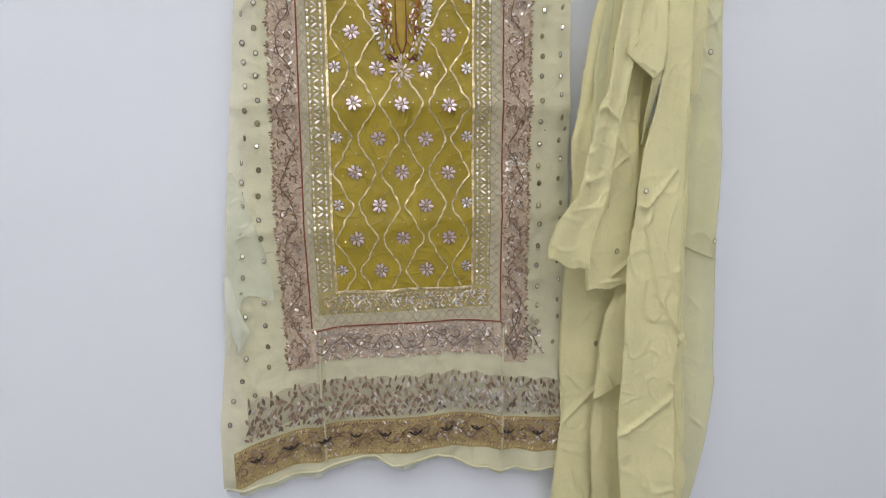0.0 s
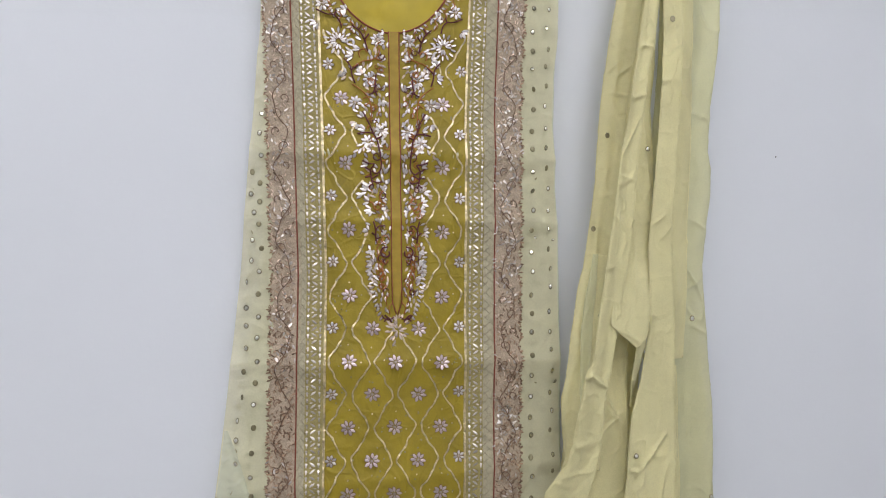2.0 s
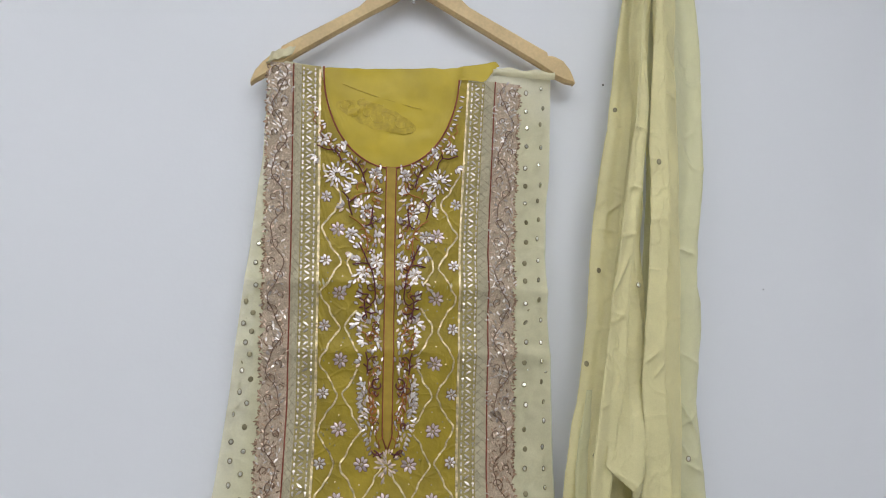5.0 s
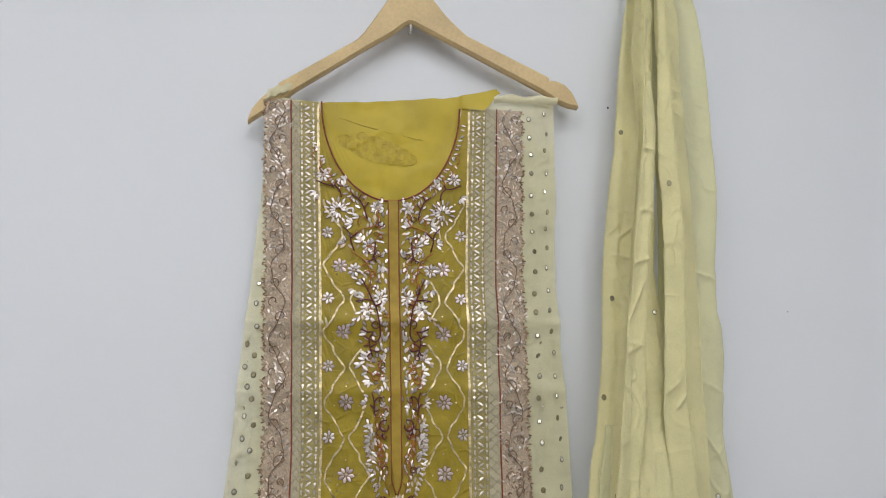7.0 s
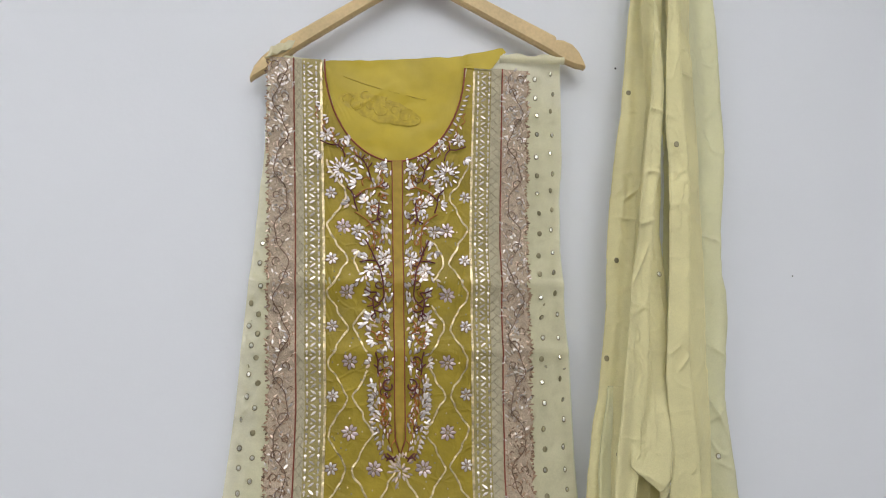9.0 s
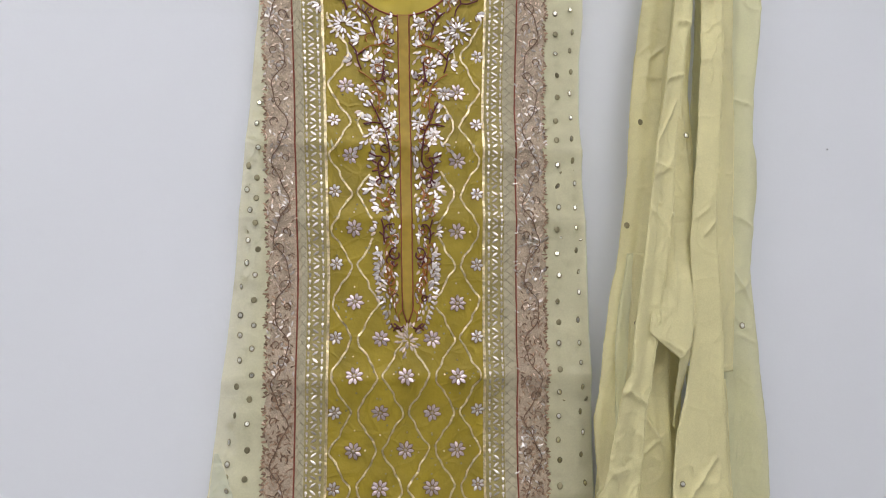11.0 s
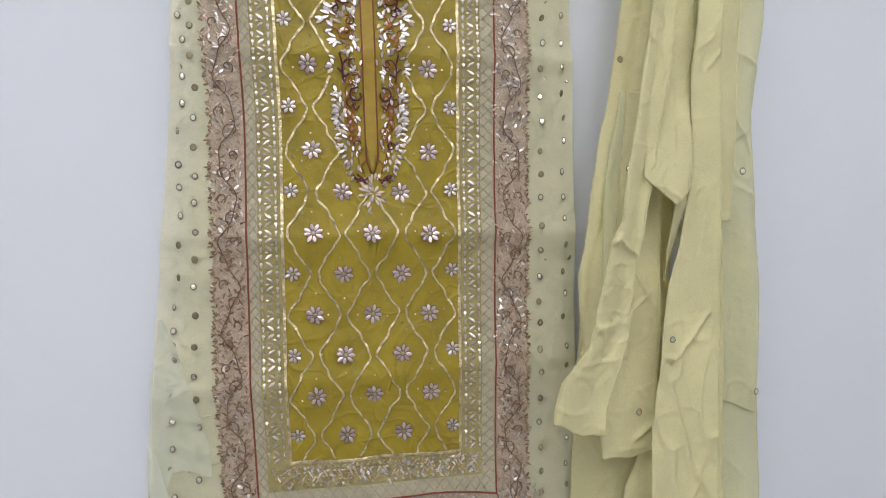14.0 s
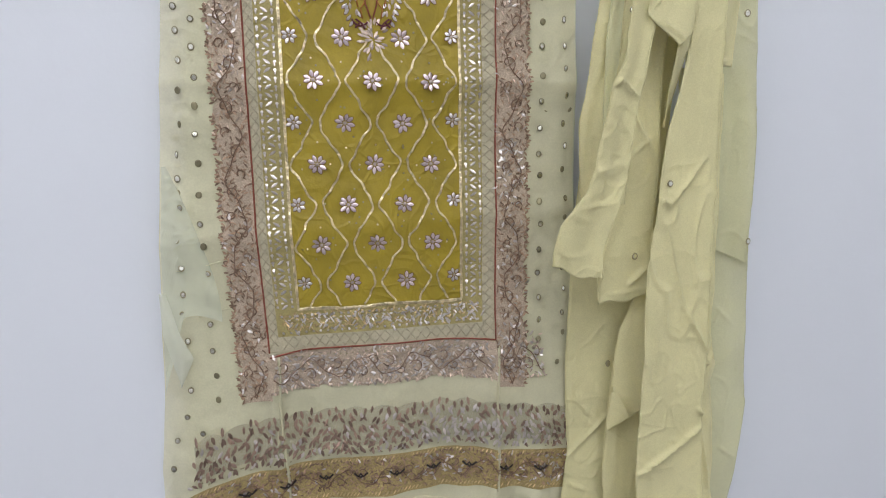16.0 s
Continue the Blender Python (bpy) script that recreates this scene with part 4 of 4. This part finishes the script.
z = 1.735
while z > 0.80:
    # copies set back and lower stand in for the right sequins' cast shadows
    for xx in (0.206, RIGHT(z) - 0.012):
        sequin(xx + 0.005 + rng.uniform(-0.002, 0.002), z - 0.009, kurta, surf(xx, z) + 0.004)
    if z < 1.55:
        sequin(LEFT(z) + 0.3 * (RED_L(z) - 0.04 - LEFT(z)), z - 0.006, kurta, surf(LEFT(z), z) + 0.004)
    z -= 0.0295
z = 1.735
while z > 0.80:
    sequin(0.206 + rng.uniform(-0.002, 0.002), z + rng.uniform(-0.003, 0.003), kurta)
    sequin(RIGHT(z) - 0.012 + rng.uniform(-0.002, 0.002), z + 0.006 + rng.uniform(-0.004, 0.004), kurta, squash=0.7)
    z -= 0.0295
z = 1.60
while z > 0.76:
    edge = LEFT(z)
    w = RED_L(z) - 0.040 - edge
    if w > 0.012:
        sequin(edge + w * 0.72 + rng.uniform(-0.002, 0.002), z + rng.uniform(-0.004, 0.004), kurta)
    if w > 0.022:
        sequin(edge + w * 0.36 + rng.uniform(-0.004, 0.003), z + 0.013 + rng.uniform(-0.005, 0.005), kurta, squash=rng.choice((0.5, 0.9, 1.0)))
    z -= 0.0305
for x, z in ((-0.222, 0.755), (-0.236, 0.725), (-0.205, 0.735), (-0.243, 0.69), (0.232, 0.79)):
    sequin(x, z, kurta)

# a second sheer layer over the left edge low down, and its turned-over corner
def side_layer(u, v):
    lo = 0.872 + 0.010 * math.sin(3 * u) - 0.085 * max(0.0, 1 - u / 0.35)
    z = lo + (1.05 - lo) * v
    w = 0.060 * (1 - v ** 1.5) + 0.004
    x = LEFT(z) + 0.002 + w * u
    return (x, surf(x, z) - 0.0022 - 0.0016 * math.sin(9 * u + 6 * v) * (1 - v) - 0.0016 * max(0.0, 1 - v * 14), z)
part("side_layer", mesh("side_layer", *grid(side_layer, 26, 90), FLAP), kurta, "second sheer layer along the side seam")
def flap(u, v):
    z = 0.796 + 0.115 * v
    w = 0.024 * min(1.0, v * 3.2) * (1 - 0.75 * max(0.0, (v - 0.3) / 0.7)) + 0.0008
    x = -0.2235 - 0.012 * min(1.0, v * 1.8) + w * u
    return (x, surf(x, z) - 0.0058 - 0.0035 * math.sin(math.pi * u), z)
part("side_flap", mesh("side_flap", *grid(flap, 10, 40), FLAP_EDGE), kurta, "pale sheer corner folded over")
# faint horizontal folds in the sheer side
for z0_, x0_, x1_ in ((0.882, -0.196, -0.150), (0.936, -0.215, -0.168)):
    part("soft_fold", mesh("soft_fold", *tube([(x, surf(x, z0_ + 0.12 * (x - x0_)) - 0.0006, z0_ + 0.12 * (x - x0_) + 0.002 * math.sin(70 * x)) for x in np.linspace(x0_, x1_, 14)], 0.0008), SHEER), kurta)

# shoulder fabric wrapped round the hanger arm
def wrap(u, v):
    a = 2 * math.pi * u
    x = -0.181 + 0.034 * v + 0.004 * math.sin(a)
    r = 0.0085 + 0.0030 * noise.noise((x * 120, math.cos(a) * 2, math.sin(a) * 2)) + 0.0015 * math.sin(x * 500 + 2 * a)
    return (x, -0.004 - 1.35 * r * math.cos(a), 1.751 + 0.45 * (x + 0.165) + r * math.sin(a) - 0.004 * math.cos(3 * a))
part("shoulder_wrap", mesh("shoulder_wrap", *grid(wrap, 16, 16), SHEER), kurta, "sheer shoulder bunched round the hanger arm")
# upper right edge of the shoulder, tucked on the hanger tip
def tuck(u, v):
    x = 0.150 + 0.098 * u
    z = TOP(x) - 0.012 + (0.013 + 0.002 * math.sin(x * 150)) * v
    return (x, surf(x, z) - 0.003 - 0.004 * math.sin(math.pi * v) - 0.004 * u, z)
part("shoulder_tuck", mesh("shoulder_tuck", *grid(tuck, 20, 6), SHEER), kurta)

# ---- wooden hanger ----
hanger = tagged(new("clothes_hanger"), "light beech wooden clothes hanger on the white wall", "hanger")
H_TOP = lerp([(-0.2035, 1.712), (-0.200, 1.727), (-0.190, 1.742), (-0.176, 1.757), (-0.1655, 1.763), (-0.1645, 1.769), (-0.055, 1.846), (-0.042, 1.862), (-0.03, 1.882), (-0.012, 1.912), (-0.002, 1.930), (0.012, 1.945), (0.026, 1.950), (0.040, 1.946), (0.052, 1.936),
              (0.064, 1.919), (0.080, 1.898), (0.093, 1.884), (0.112, 1.866), (0.2385, 1.806), (0.2395, 1.800), (0.251, 1.800), (0.266, 1.794), (0.275, 1.783), (0.281, 1.770), (0.2835, 1.760)])
H_LOW = lerp([(-0.2035, 1.706), (-0.195, 1.712), (-0.174, 1.728), (-0.141, 1.757), (-0.043, 1.830), (-0.002, 1.859), (0.018, 1.877), (0.026, 1.880), (0.034, 1.877), (0.228, 1.779), (0.254, 1.763), (0.27, 1.757), (0.2835, 1.756)])
def hanger_ring(x):
    a, b = H_TOP(x), H_LOW(x)
    t = 0.0065
    r = min(0.004, (a - b) * 0.3)
    return [(x, -t - 0.004, b + r), (x, -t - 0.004, a - r), (x, -t + r - 0.004, a), (x, t - r - 0.004, a), (x, t - 0.004, a - r), (x, t - 0.004, b + r), (x, t - r - 0.004, b), (x, -t + r - 0.004, b)]
xs = sorted(set(list(np.linspace(-0.2035, 0.2835, 110)) + [-0.1655, -0.1645, 0.2385, 0.2395]))
hv = [p for x in xs for p in hanger_ring(x)]
hf = [(i * 8 + j, i * 8 + (j + 1) % 8, (i + 1) * 8 + (j + 1) % 8, (i + 1) * 8 + j) for i in range(len(xs) - 1) for j in range(8)] + [tuple(range(7, -1, -1)), tuple((len(xs) - 1) * 8 + j for j in range(8))]
body = part("body", mesh("body", hv, hf, WOOD), hanger)
body.data.set_sharp_from_angle(angle=radians(35))
part("pin", mesh("pin", *join([tube([(0.026, -0.004, 1.885), (0.026, -0.004, 1.866)], 0.0022, 10), tube([(0.026, -0.004, 1.8665), (0.026, -0.004, 1.8635)], 0.0036, 10)]), STEEL), hanger, "small steel pin end under the hanger")
hook = [(0.026, -0.004, 1.945), (0.026, -0.004, 1.975)] + [(0.026 + 0.022 * math.cos(a), -0.004, 1.998 + 0.022 * math.sin(a)) for a in np.linspace(-1.57, 2.9, 22)]
part("hook", mesh("hook", *tube(hook, 0.0016, 8), STEEL), hanger, "steel wire hook")
nail = tagged(new("wall_nail", mesh("wall_nail", *join([tube([(0.026, WALL_Y + 0.02, 2.016), (0.026, -0.012, 2.0165)], 0.0018, 8), tube([(0.026, -0.012, 2.0165), (0.026, -0.014, 2.0165)], 0.004, 8)]), STEEL)), "steel nail in the wall that carries the hanger", "nail")

# ---- scarf ----
scarf = tagged(new("scarf"), "long pale yellow-green chiffon scarf hanging in loose pleats on the wall", "scarf")


def pleat(L, R, depth, mat=None, lean=0.0, waves=0.0015, count=2.0, z0=None, bottom=None, creases=(), seed=0, cell=0.0023, label="", wrinkle=1.0, edge=0.0013):
    """One thin hanging fold between the edges L and R (tables of height and x); lean: how far its second edge stands behind its first."""
    fl, fr, dep = lerp(L), lerp(R), lerp(depth) if isinstance(depth, (list, tuple)) else flat(depth)
    z0 = min(a for a, _ in L) if z0 is None else z0
    z1 = max(a for a, _ in L)
    nv = int((z1 - z0) / cell)
    nu = max(8, int(max(fr(z) - fl(z) for z in np.linspace(z0, z1, 20)) / cell * 1.3))

    def f(u, v):
        zb = z0 + (bottom(u) if bottom else 0.0)
        z = zb + (z1 - zb) * v
        a = fl(z) + 0.0010 * noise.noise((seed, z * 26, 0)) + 0.0006 * noise.noise((seed, z * 80, 3))
        b = fr(z) + 0.0010 * noise.noise((seed, z * 26, 7)) + 0.0006 * noise.noise((seed, z * 80, 5))
        x = a + (b - a) * u
        e = abs(2 * u - 1)
        w = b - a
        y = dep(z) + lean * (u - 0.5) + edge * max(0.0, (e * w - w + 0.006) / 0.006) ** 2
        y -= waves * math.sin(count * math.pi * u + seed * 1.7 + 1.1 * math.sin(z * 5 + seed)) * min(1.0, w / 0.04)
        y += 0.0040 * noise.noise((x * 10, z * 4, seed * 3.1)) + 0.0016 * noise.noise((x * 34, z * 13, seed))
        for sx, sz, amp, o in ((20, 12, 0.0032, 9), (36, 30, 0.0018, 21)):
            n_ = noise.noise((x * sx + z * sz * 0.7, z * sz - x * sx * 0.6, seed + o))
            y -= wrinkle * amp * max(0.0, 1 - abs(n_) * 9) ** 1.5 * max(0.0, noise.noise((x * 7, z * 7, seed + o + 3)) + 0.25)
        for x0_, z0_, x1_, z1_, amp in creases:
            dx, dz = x1_ - x0_, z1_ - z0_
            if abs(z - (z0_ + z1_) / 2) > abs(dz) / 2 + 0.03:
                continue
            t = max(0.0, min(1.0, ((x - x0_) * dx + (z - z0_) * dz) / (dx * dx + dz * dz)))
            side = ((x - x0_) * dz - (z - z0_) * dx) / math.hypot(dx, dz)
            q = math.hypot(x - x0_ - t * dx, z - z0_ - t * dz)
            y -= 1.15 * amp * (math.exp(-q / 0.0019) + (0.40 if side > 0 else 0.10) * math.exp(-q / 0.011)) * min(1.0, 0.35 + 3 * t * (1 - t))
        return (x, y, z)
    v, fc_ = grid(f, nu, nv)
    rims = [tube([Vector(f(u, t)) + Vector((0, -0.0003, 0)) for t in np.linspace(0, 1, nv // 2 + 2)], 0.00065, 5) for u in (0.0, 1.0)]
    return part("pleat", mesh("pleat", *join([thick(v, fc_, nu, nv, 0.0005)] + rims), mat or SCARF), scarf, label)


TOPZ = 2.03
SL = [(TOPZ, 0.398), (1.912, 0.364), (1.852, 0.353), (1.766, 0.340), (1.674, 0.326), (1.63, 0.316), (1.544, 0.301), (1.463, 0.292), (1.385, 0.286), (1.311, 0.274), (1.275, 0.268), (1.244, 0.258), (1.182, 0.248), (1.12, 0.241), (1.091, 0.234), (1.057, 0.234), (1.0, 0.241)]
SR = [(TOPZ, 0.450), (1.96, 0.480), (1.923, 0.487), (1.825, 0.492), (1.729, 0.488), (1.638, 0.485), (1.594, 0.481), (1.508, 0.469), (1.442, 0.464), (1.418, 0.469), (1.37, 0.468), (1.339, 0.462), (1.274, 0.455), (1.155, 0.462), (1.074, 0.468), (0.994, 0.468), (0.911, 0.465)]
SR_LOW = [(1.15, 0.455), (0.953, 0.474), (0.877, 0.478), (0.791, 0.483), (0.754, 0.484), (0.717, 0.489), (0.68, 0.487), (0.603, 0.480), (0.565, 0.472), (0.526, 0.464), (0.48, 0.455)]
AL = [(TOPZ, 0.405), (1.96, 0.380), (1.874, 0.367), (1.772, 0.355), (1.694, 0.346), (1.66, 0.340), (1.61, 0.330), (1.53, 0.316), (1.454, 0.303), (1.429, 0.296), (1.403, 0.293), (1.31, 0.280), (1.24, 0.270), (1.182, 0.260), (1.153, 0.258), (1.13, 0.245), (1.077, 0.235), (1.047, 0.231), (1.017, 0.223), (0.982, 0.196), (0.952, 0.189), (0.90, 0.188)]
AR = [(TOPZ, 0.412), (1.96, 0.388), (1.874, 0.374), (1.827, 0.367), (1.738, 0.367), (1.695, 0.366), (1.656, 0.360), (1.57, 0.348), (1.539, 0.339), (1.488, 0.332), (1.411, 0.320), (1.34, 0.315), (1.299, 0.311), (1.241, 0.300), (1.182, 0.290), (1.135, 0.283), (1.106, 0.276), (1.046, 0.272), (1.015, 0.267), (0.973, 0.256), (0.948, 0.250), (0.90, 0.250)]
BL = [(TOPZ, 0.415), (1.886, 0.396), (1.791, 0.385), (1.745, 0.379), (1.648, 0.369), (1.557, 0.365), (1.456, 0.356), (1.354, 0.346), (1.301, 0.340), (1.218, 0.342), (1.194, 0.341), (1.152, 0.332), (1.117, 0.325), (1.081, 0.314), (1.039, 0.309), (0.985, 0.305), (0.924, 0.298), (0.821, 0.299), (0.739, 0.297), (0.68, 0.296), (0.645, 0.299), (0.582, 0.307), (0.48, 0.315)]
BR = [(TOPZ, 0.422), (1.887, 0.407), (1.764, 0.401), (1.675, 0.396), (1.591, 0.394), (1.495, 0.386), (1.397, 0.379), (1.32, 0.373), (1.224, 0.376), (1.134, 0.374), (1.012, 0.376), (0.938, 0.377), (0.829, 0.380), (0.783, 0.380), (0.75, 0.378), (0.68, 0.383), (0.573, 0.391), (0.48, 0.396)]
CR = [(TOPZ, 0.436), (1.907, 0.443), (1.857, 0.440), (1.779, 0.432), (1.661, 0.429), (1.566, 0.423), (1.5, 0.422), (1.429, 0.418), (1.318, 0.407), (1.244, 0.405), (1.17, 0.398), (1.148, 0.397)]
MR = [(TOPZ, 0.416), (1.886, 0.398), (1.745, 0.381), (1.557, 0.367), (1.492, 0.359), (1.429, 0.360), (1.384, 0.357), (1.303, 0.347), (1.224, 0.341), (1.2, 0.337), (1.14, 0.324)]


def shift(table, d):
    return [(z, x + d) for z, x in table]


# the far right: a long single layer, and a lighter one over its upper half that ends on a slant
pleat([(1.15, 0.360), (0.48, 0.372)], SR_LOW, [(1.15, -0.036), (0.5, -0.034)], SCARF_THIN, 0.006, 0.003, 3, seed=1, creases=((0.448, 0.665, 0.477, 0.641, 0.004), (0.43, 0.86, 0.46, 0.83, 0.0015), (0.41, 0.72, 0.43, 0.60, 0.002)))
pleat(shift([q for q in BR if q[0] > 0.9], -0.012), SR, [(TOPZ, -0.025), (1.9, -0.028), (1.5, -0.038), (1.0, -0.046), (0.9, -0.046)], SCARF_THIN, 0.016, 0.004, 3.6, z0=0.914, bottom=lambda u: 0.042 * (1 - u), seed=2,
      creases=((0.435, 1.50, 0.466, 1.488, 0.004), (0.425, 1.535, 0.44, 1.47, 0.003), (0.43, 1.345, 0.462, 1.325, 0.004), (0.415, 1.295, 0.45, 1.225, 0.004), (0.425, 1.24, 0.455, 1.262, 0.003), (0.46, 1.77, 0.486, 1.76, 0.002), (0.425, 1.75, 0.44, 1.742, 0.004), (0.43, 1.19, 0.46, 1.175, 0.003)))
# narrow fold beside the broad one, ending in a straight edge
pleat(shift([q for q in BR if q[0] > 1.13], -0.008), CR, [(TOPZ, -0.03), (1.9, -0.046), (1.5, -0.068), (1.15, -0.088)], lean=0.010, z0=1.148, seed=3,
      creases=((0.405, 1.31, 0.42, 1.298, 0.004), (0.408, 1.775, 0.43, 1.768, 0.003), (0.40, 1.735, 0.428, 1.728, 0.004)))
# far left: double layer with two narrow nested folds lower down
pleat(SL, shift([q for q in AL if q[0] > 0.96], 0.022), [(TOPZ, -0.02), (1.9, -0.028), (1.5, -0.046), (1.2, -0.060), (0.97, -0.055)], lean=-0.016, waves=0.003, count=2.4, z0=1.0, seed=4,
      creases=((0.302, 1.520, 0.34, 1.512, 0.004), (0.315, 1.543, 0.350, 1.569, 0.005), (0.304, 1.549, 0.317, 1.563, 0.004), (0.325, 1.676, 0.352, 1.680, 0.002), (0.282, 1.37, 0.312, 1.376, 0.002)))
pleat([(1.29, 0.275), (1.276, 0.273), (1.22, 0.261), (1.182, 0.256), (1.119, 0.255), (1.0, 0.252)], [(1.29, 0.287), (1.2, 0.276), (1.0, 0.268)], [(1.29, -0.066), (1.0, -0.072)], SCARF_THIN, lean=-0.006, seed=5)
pleat([(1.29, 0.280), (1.226, 0.274), (1.182, 0.270), (1.119, 0.266), (1.0, 0.258)], [(1.29, 0.300), (1.18, 0.288), (1.0, 0.276)], [(1.29, -0.074), (1.0, -0.080)], lean=-0.006, seed=6)
# deep layer down to the hem
pleat([(1.2, 0.262), (0.97, 0.246), (0.902, 0.244), (0.77, 0.242), (0.67, 0.247), (0.624, 0.243), (0.549, 0.236), (0.48, 0.231)], [(1.2, 0.36), (0.9, 0.345), (0.48, 0.345)], [(1.2, -0.03), (0.79, -0.018), (0.48, -0.02)], SCARF, -0.010, 0.003, 2.2, seed=7,
      creases=((0.243, 0.655, 0.30, 0.725, 0.004), (0.245, 0.62, 0.275, 0.612, 0.003), (0.262, 0.585, 0.29, 0.52, 0.003)))
pleat([(0.80, 0.292), (0.70, 0.285), (0.64, 0.284), (0.56, 0.291), (0.48, 0.290)], [(0.80, 0.335), (0.48, 0.335)], -0.045, lean=-0.01, seed=15)
# short folded piece behind the broad fold
pleat([(0.93, 0.318), (0.889, 0.312), (0.844, 0.294), (0.81, 0.289), (0.767, 0.287), (0.719, 0.281), (0.70, 0.281)], [(0.93, 0.335), (0.80, 0.325), (0.70, 0.325)], -0.058, lean=-0.016, z0=0.712, bottom=lambda u: 0.034 * u, seed=8, creases=((0.285, 0.772, 0.306, 0.735, 0.005),))
# layer between the front folds, ending in a point
pleat(shift([q for q in AR if q[0] > 1.1], -0.012), MR, [(TOPZ, -0.025), (1.9, -0.045), (1.5, -0.062), (1.3, -0.085), (1.16, -0.113)], lean=0.006, z0=1.166, bottom=lambda u: 0.030 * max(0.0, 1 - u / 0.72) + 0.05 * max(0.0, (u - 0.72)), seed=9,
      creases=((0.347, 1.50, 0.352, 1.33, 0.003), (0.325, 1.33, 0.318, 1.22, 0.002), (0.292, 1.192, 0.325, 1.170, 0.004)))
# pale turned-up edge along the point, and the small tail below it
pleat([(1.21, 0.316), (1.185, 0.318), (1.163, 0.316), (1.122, 0.316), (1.097, 0.319), (1.083, 0.321)], [(1.21, 0.330), (1.185, 0.336), (1.158, 0.331), (1.128, 0.329), (1.103, 0.325), (1.083, 0.323)], [(1.21, -0.100), (1.165, -0.104), (1.085, -0.078)], lean=0.008, seed=10)
# shaded layer below the point
pleat([(1.27, 0.285), (1.10, 0.262), (0.98, 0.246), (0.90, 0.254), (0.87, 0.259)], [(1.27, 0.335), (1.158, 0.320), (1.108, 0.318), (1.027, 0.319), (0.983, 0.315), (0.892, 0.313), (0.87, 0.312)], [(1.27, -0.074), (1.1, -0.074), (0.94, -0.077), (0.87, -0.070)], lean=-0.006, waves=0.002, z0=0.882, bottom=lambda u: 0.008 * u + 0.003 * math.sin(8 * u), seed=11,
      creases=((0.285, 1.10, 0.312, 1.055, 0.004), (0.268, 1.04, 0.31, 1.075, 0.003), (0.29, 0.905, 0.314, 0.93, 0.005), (0.265, 0.895, 0.312, 0.898, 0.002)))
# front strip with the loose pointed end
pleat(AL, AR, [(TOPZ, -0.04), (1.9, -0.078), (1.5, -0.100), (1.2, -0.106), (1.1, -0.104), (0.9, -0.090)], lean=0.004, waves=0.0022, z0=0.917, bottom=lambda u: 0.020 * (1 - u) ** 1.5 + 0.0025 * math.sin(9 * u), seed=12, wrinkle=1.5,
      creases=((0.327, 1.571, 0.348, 1.570, 0.004), (0.338, 1.662, 0.362, 1.658, 0.005), (0.305, 1.495, 0.336, 1.505, 0.004), (0.296, 1.42, 0.322, 1.47, 0.004), (0.291, 1.395, 0.318, 1.388, 0.003), (0.252, 1.133, 0.277, 1.115, 0.005), (0.245, 1.128, 0.255, 1.135, 0.005), (0.232, 1.04, 0.265, 1.045, 0.002), (0.215, 1.0, 0.262, 1.005, 0.002)), label="front fold ending in a loose point")
# broad front fold
pleat(BL, BR, [(TOPZ, -0.035), (1.9, -0.064), (1.5, -0.092), (1.1, -0.100), (0.5, -0.100)], waves=0.002, count=1.4, seed=13, wrinkle=1.3,
      creases=((0.297, 0.680, 0.344, 0.706, 0.007), (0.344, 0.706, 0.379, 0.735, 0.007), (0.317, 0.978, 0.330, 0.939, 0.004), (0.330, 0.939, 0.346, 0.883, 0.005), (0.346, 0.883, 0.380, 0.825, 0.006), (0.363, 1.052, 0.324, 1.002, 0.005), (0.309, 1.006, 0.324, 1.002, 0.005), (0.345, 1.33, 0.365, 1.345, 0.003), (0.372, 0.755, 0.381, 0.748, 0.006), (0.356, 1.31, 0.372, 1.33, 0.003)), label="broad front fold")
# two narrow strips and a torn fold beside it
pleat([(1.14, 0.372), (1.0, 0.374), (0.90, 0.374), (0.82, 0.377)], [(1.14, 0.381), (1.0, 0.386), (0.90, 0.388), (0.82, 0.388)], [(1.14, -0.092), (0.82, -0.094)], lean=0.004, seed=14)
pleat([(0.93, 0.386), (0.84, 0.382), (0.80, 0.380), (0.68, 0.384), (0.60, 0.392), (0.48, 0.395)], [(0.93, 0.396), (0.875, 0.402), (0.833, 0.403), (0.808, 0.405), (0.798, 0.412), (0.774, 0.406), (0.721, 0.414), (0.667, 0.416), (0.631, 0.416), (0.584, 0.425), (0.557, 0.419), (0.48, 0.418)], [(0.93, -0.078), (0.48, -0.075)], lean=0.012, waves=0.003, seed=16,
      creases=((0.385, 0.80, 0.408, 0.815, 0.006), (0.384, 0.835, 0.396, 0.80, 0.005), (0.388, 0.735, 0.412, 0.63, 0.005), (0.39, 0.68, 0.415, 0.57, 0.003)))
for x, z, y in ((0.332, 1.703, -0.046), (0.374, 1.611, -0.094), (0.346, 1.435, -0.078), (0.297, 1.456, -0.056), (0.278, 1.206, -0.078), (0.291, 0.941, -0.082), (0.318, 1.024, -0.102), (0.458, 0.944, -0.050), (0.276, 1.325, -0.058), (0.292, 0.790, -0.024), (0.291, 0.612, -0.034), (0.406, 1.203, -0.088)):
    sequin(x, z, scarf, y)
tagged(new("wall_hook", mesh("wall_hook", *join([tube([(0.418, WALL_Y + 0.02, 2.02), (0.418, -0.05, 2.02), (0.418, -0.062, 2.024), (0.418, -0.066, 2.045)], 0.004, 8), box(0.400, 0.436, WALL_Y - 0.004, WALL_Y + 0.002, 1.99, 2.05)]), STEEL)), "steel wall hook that carries the scarf", "hook")
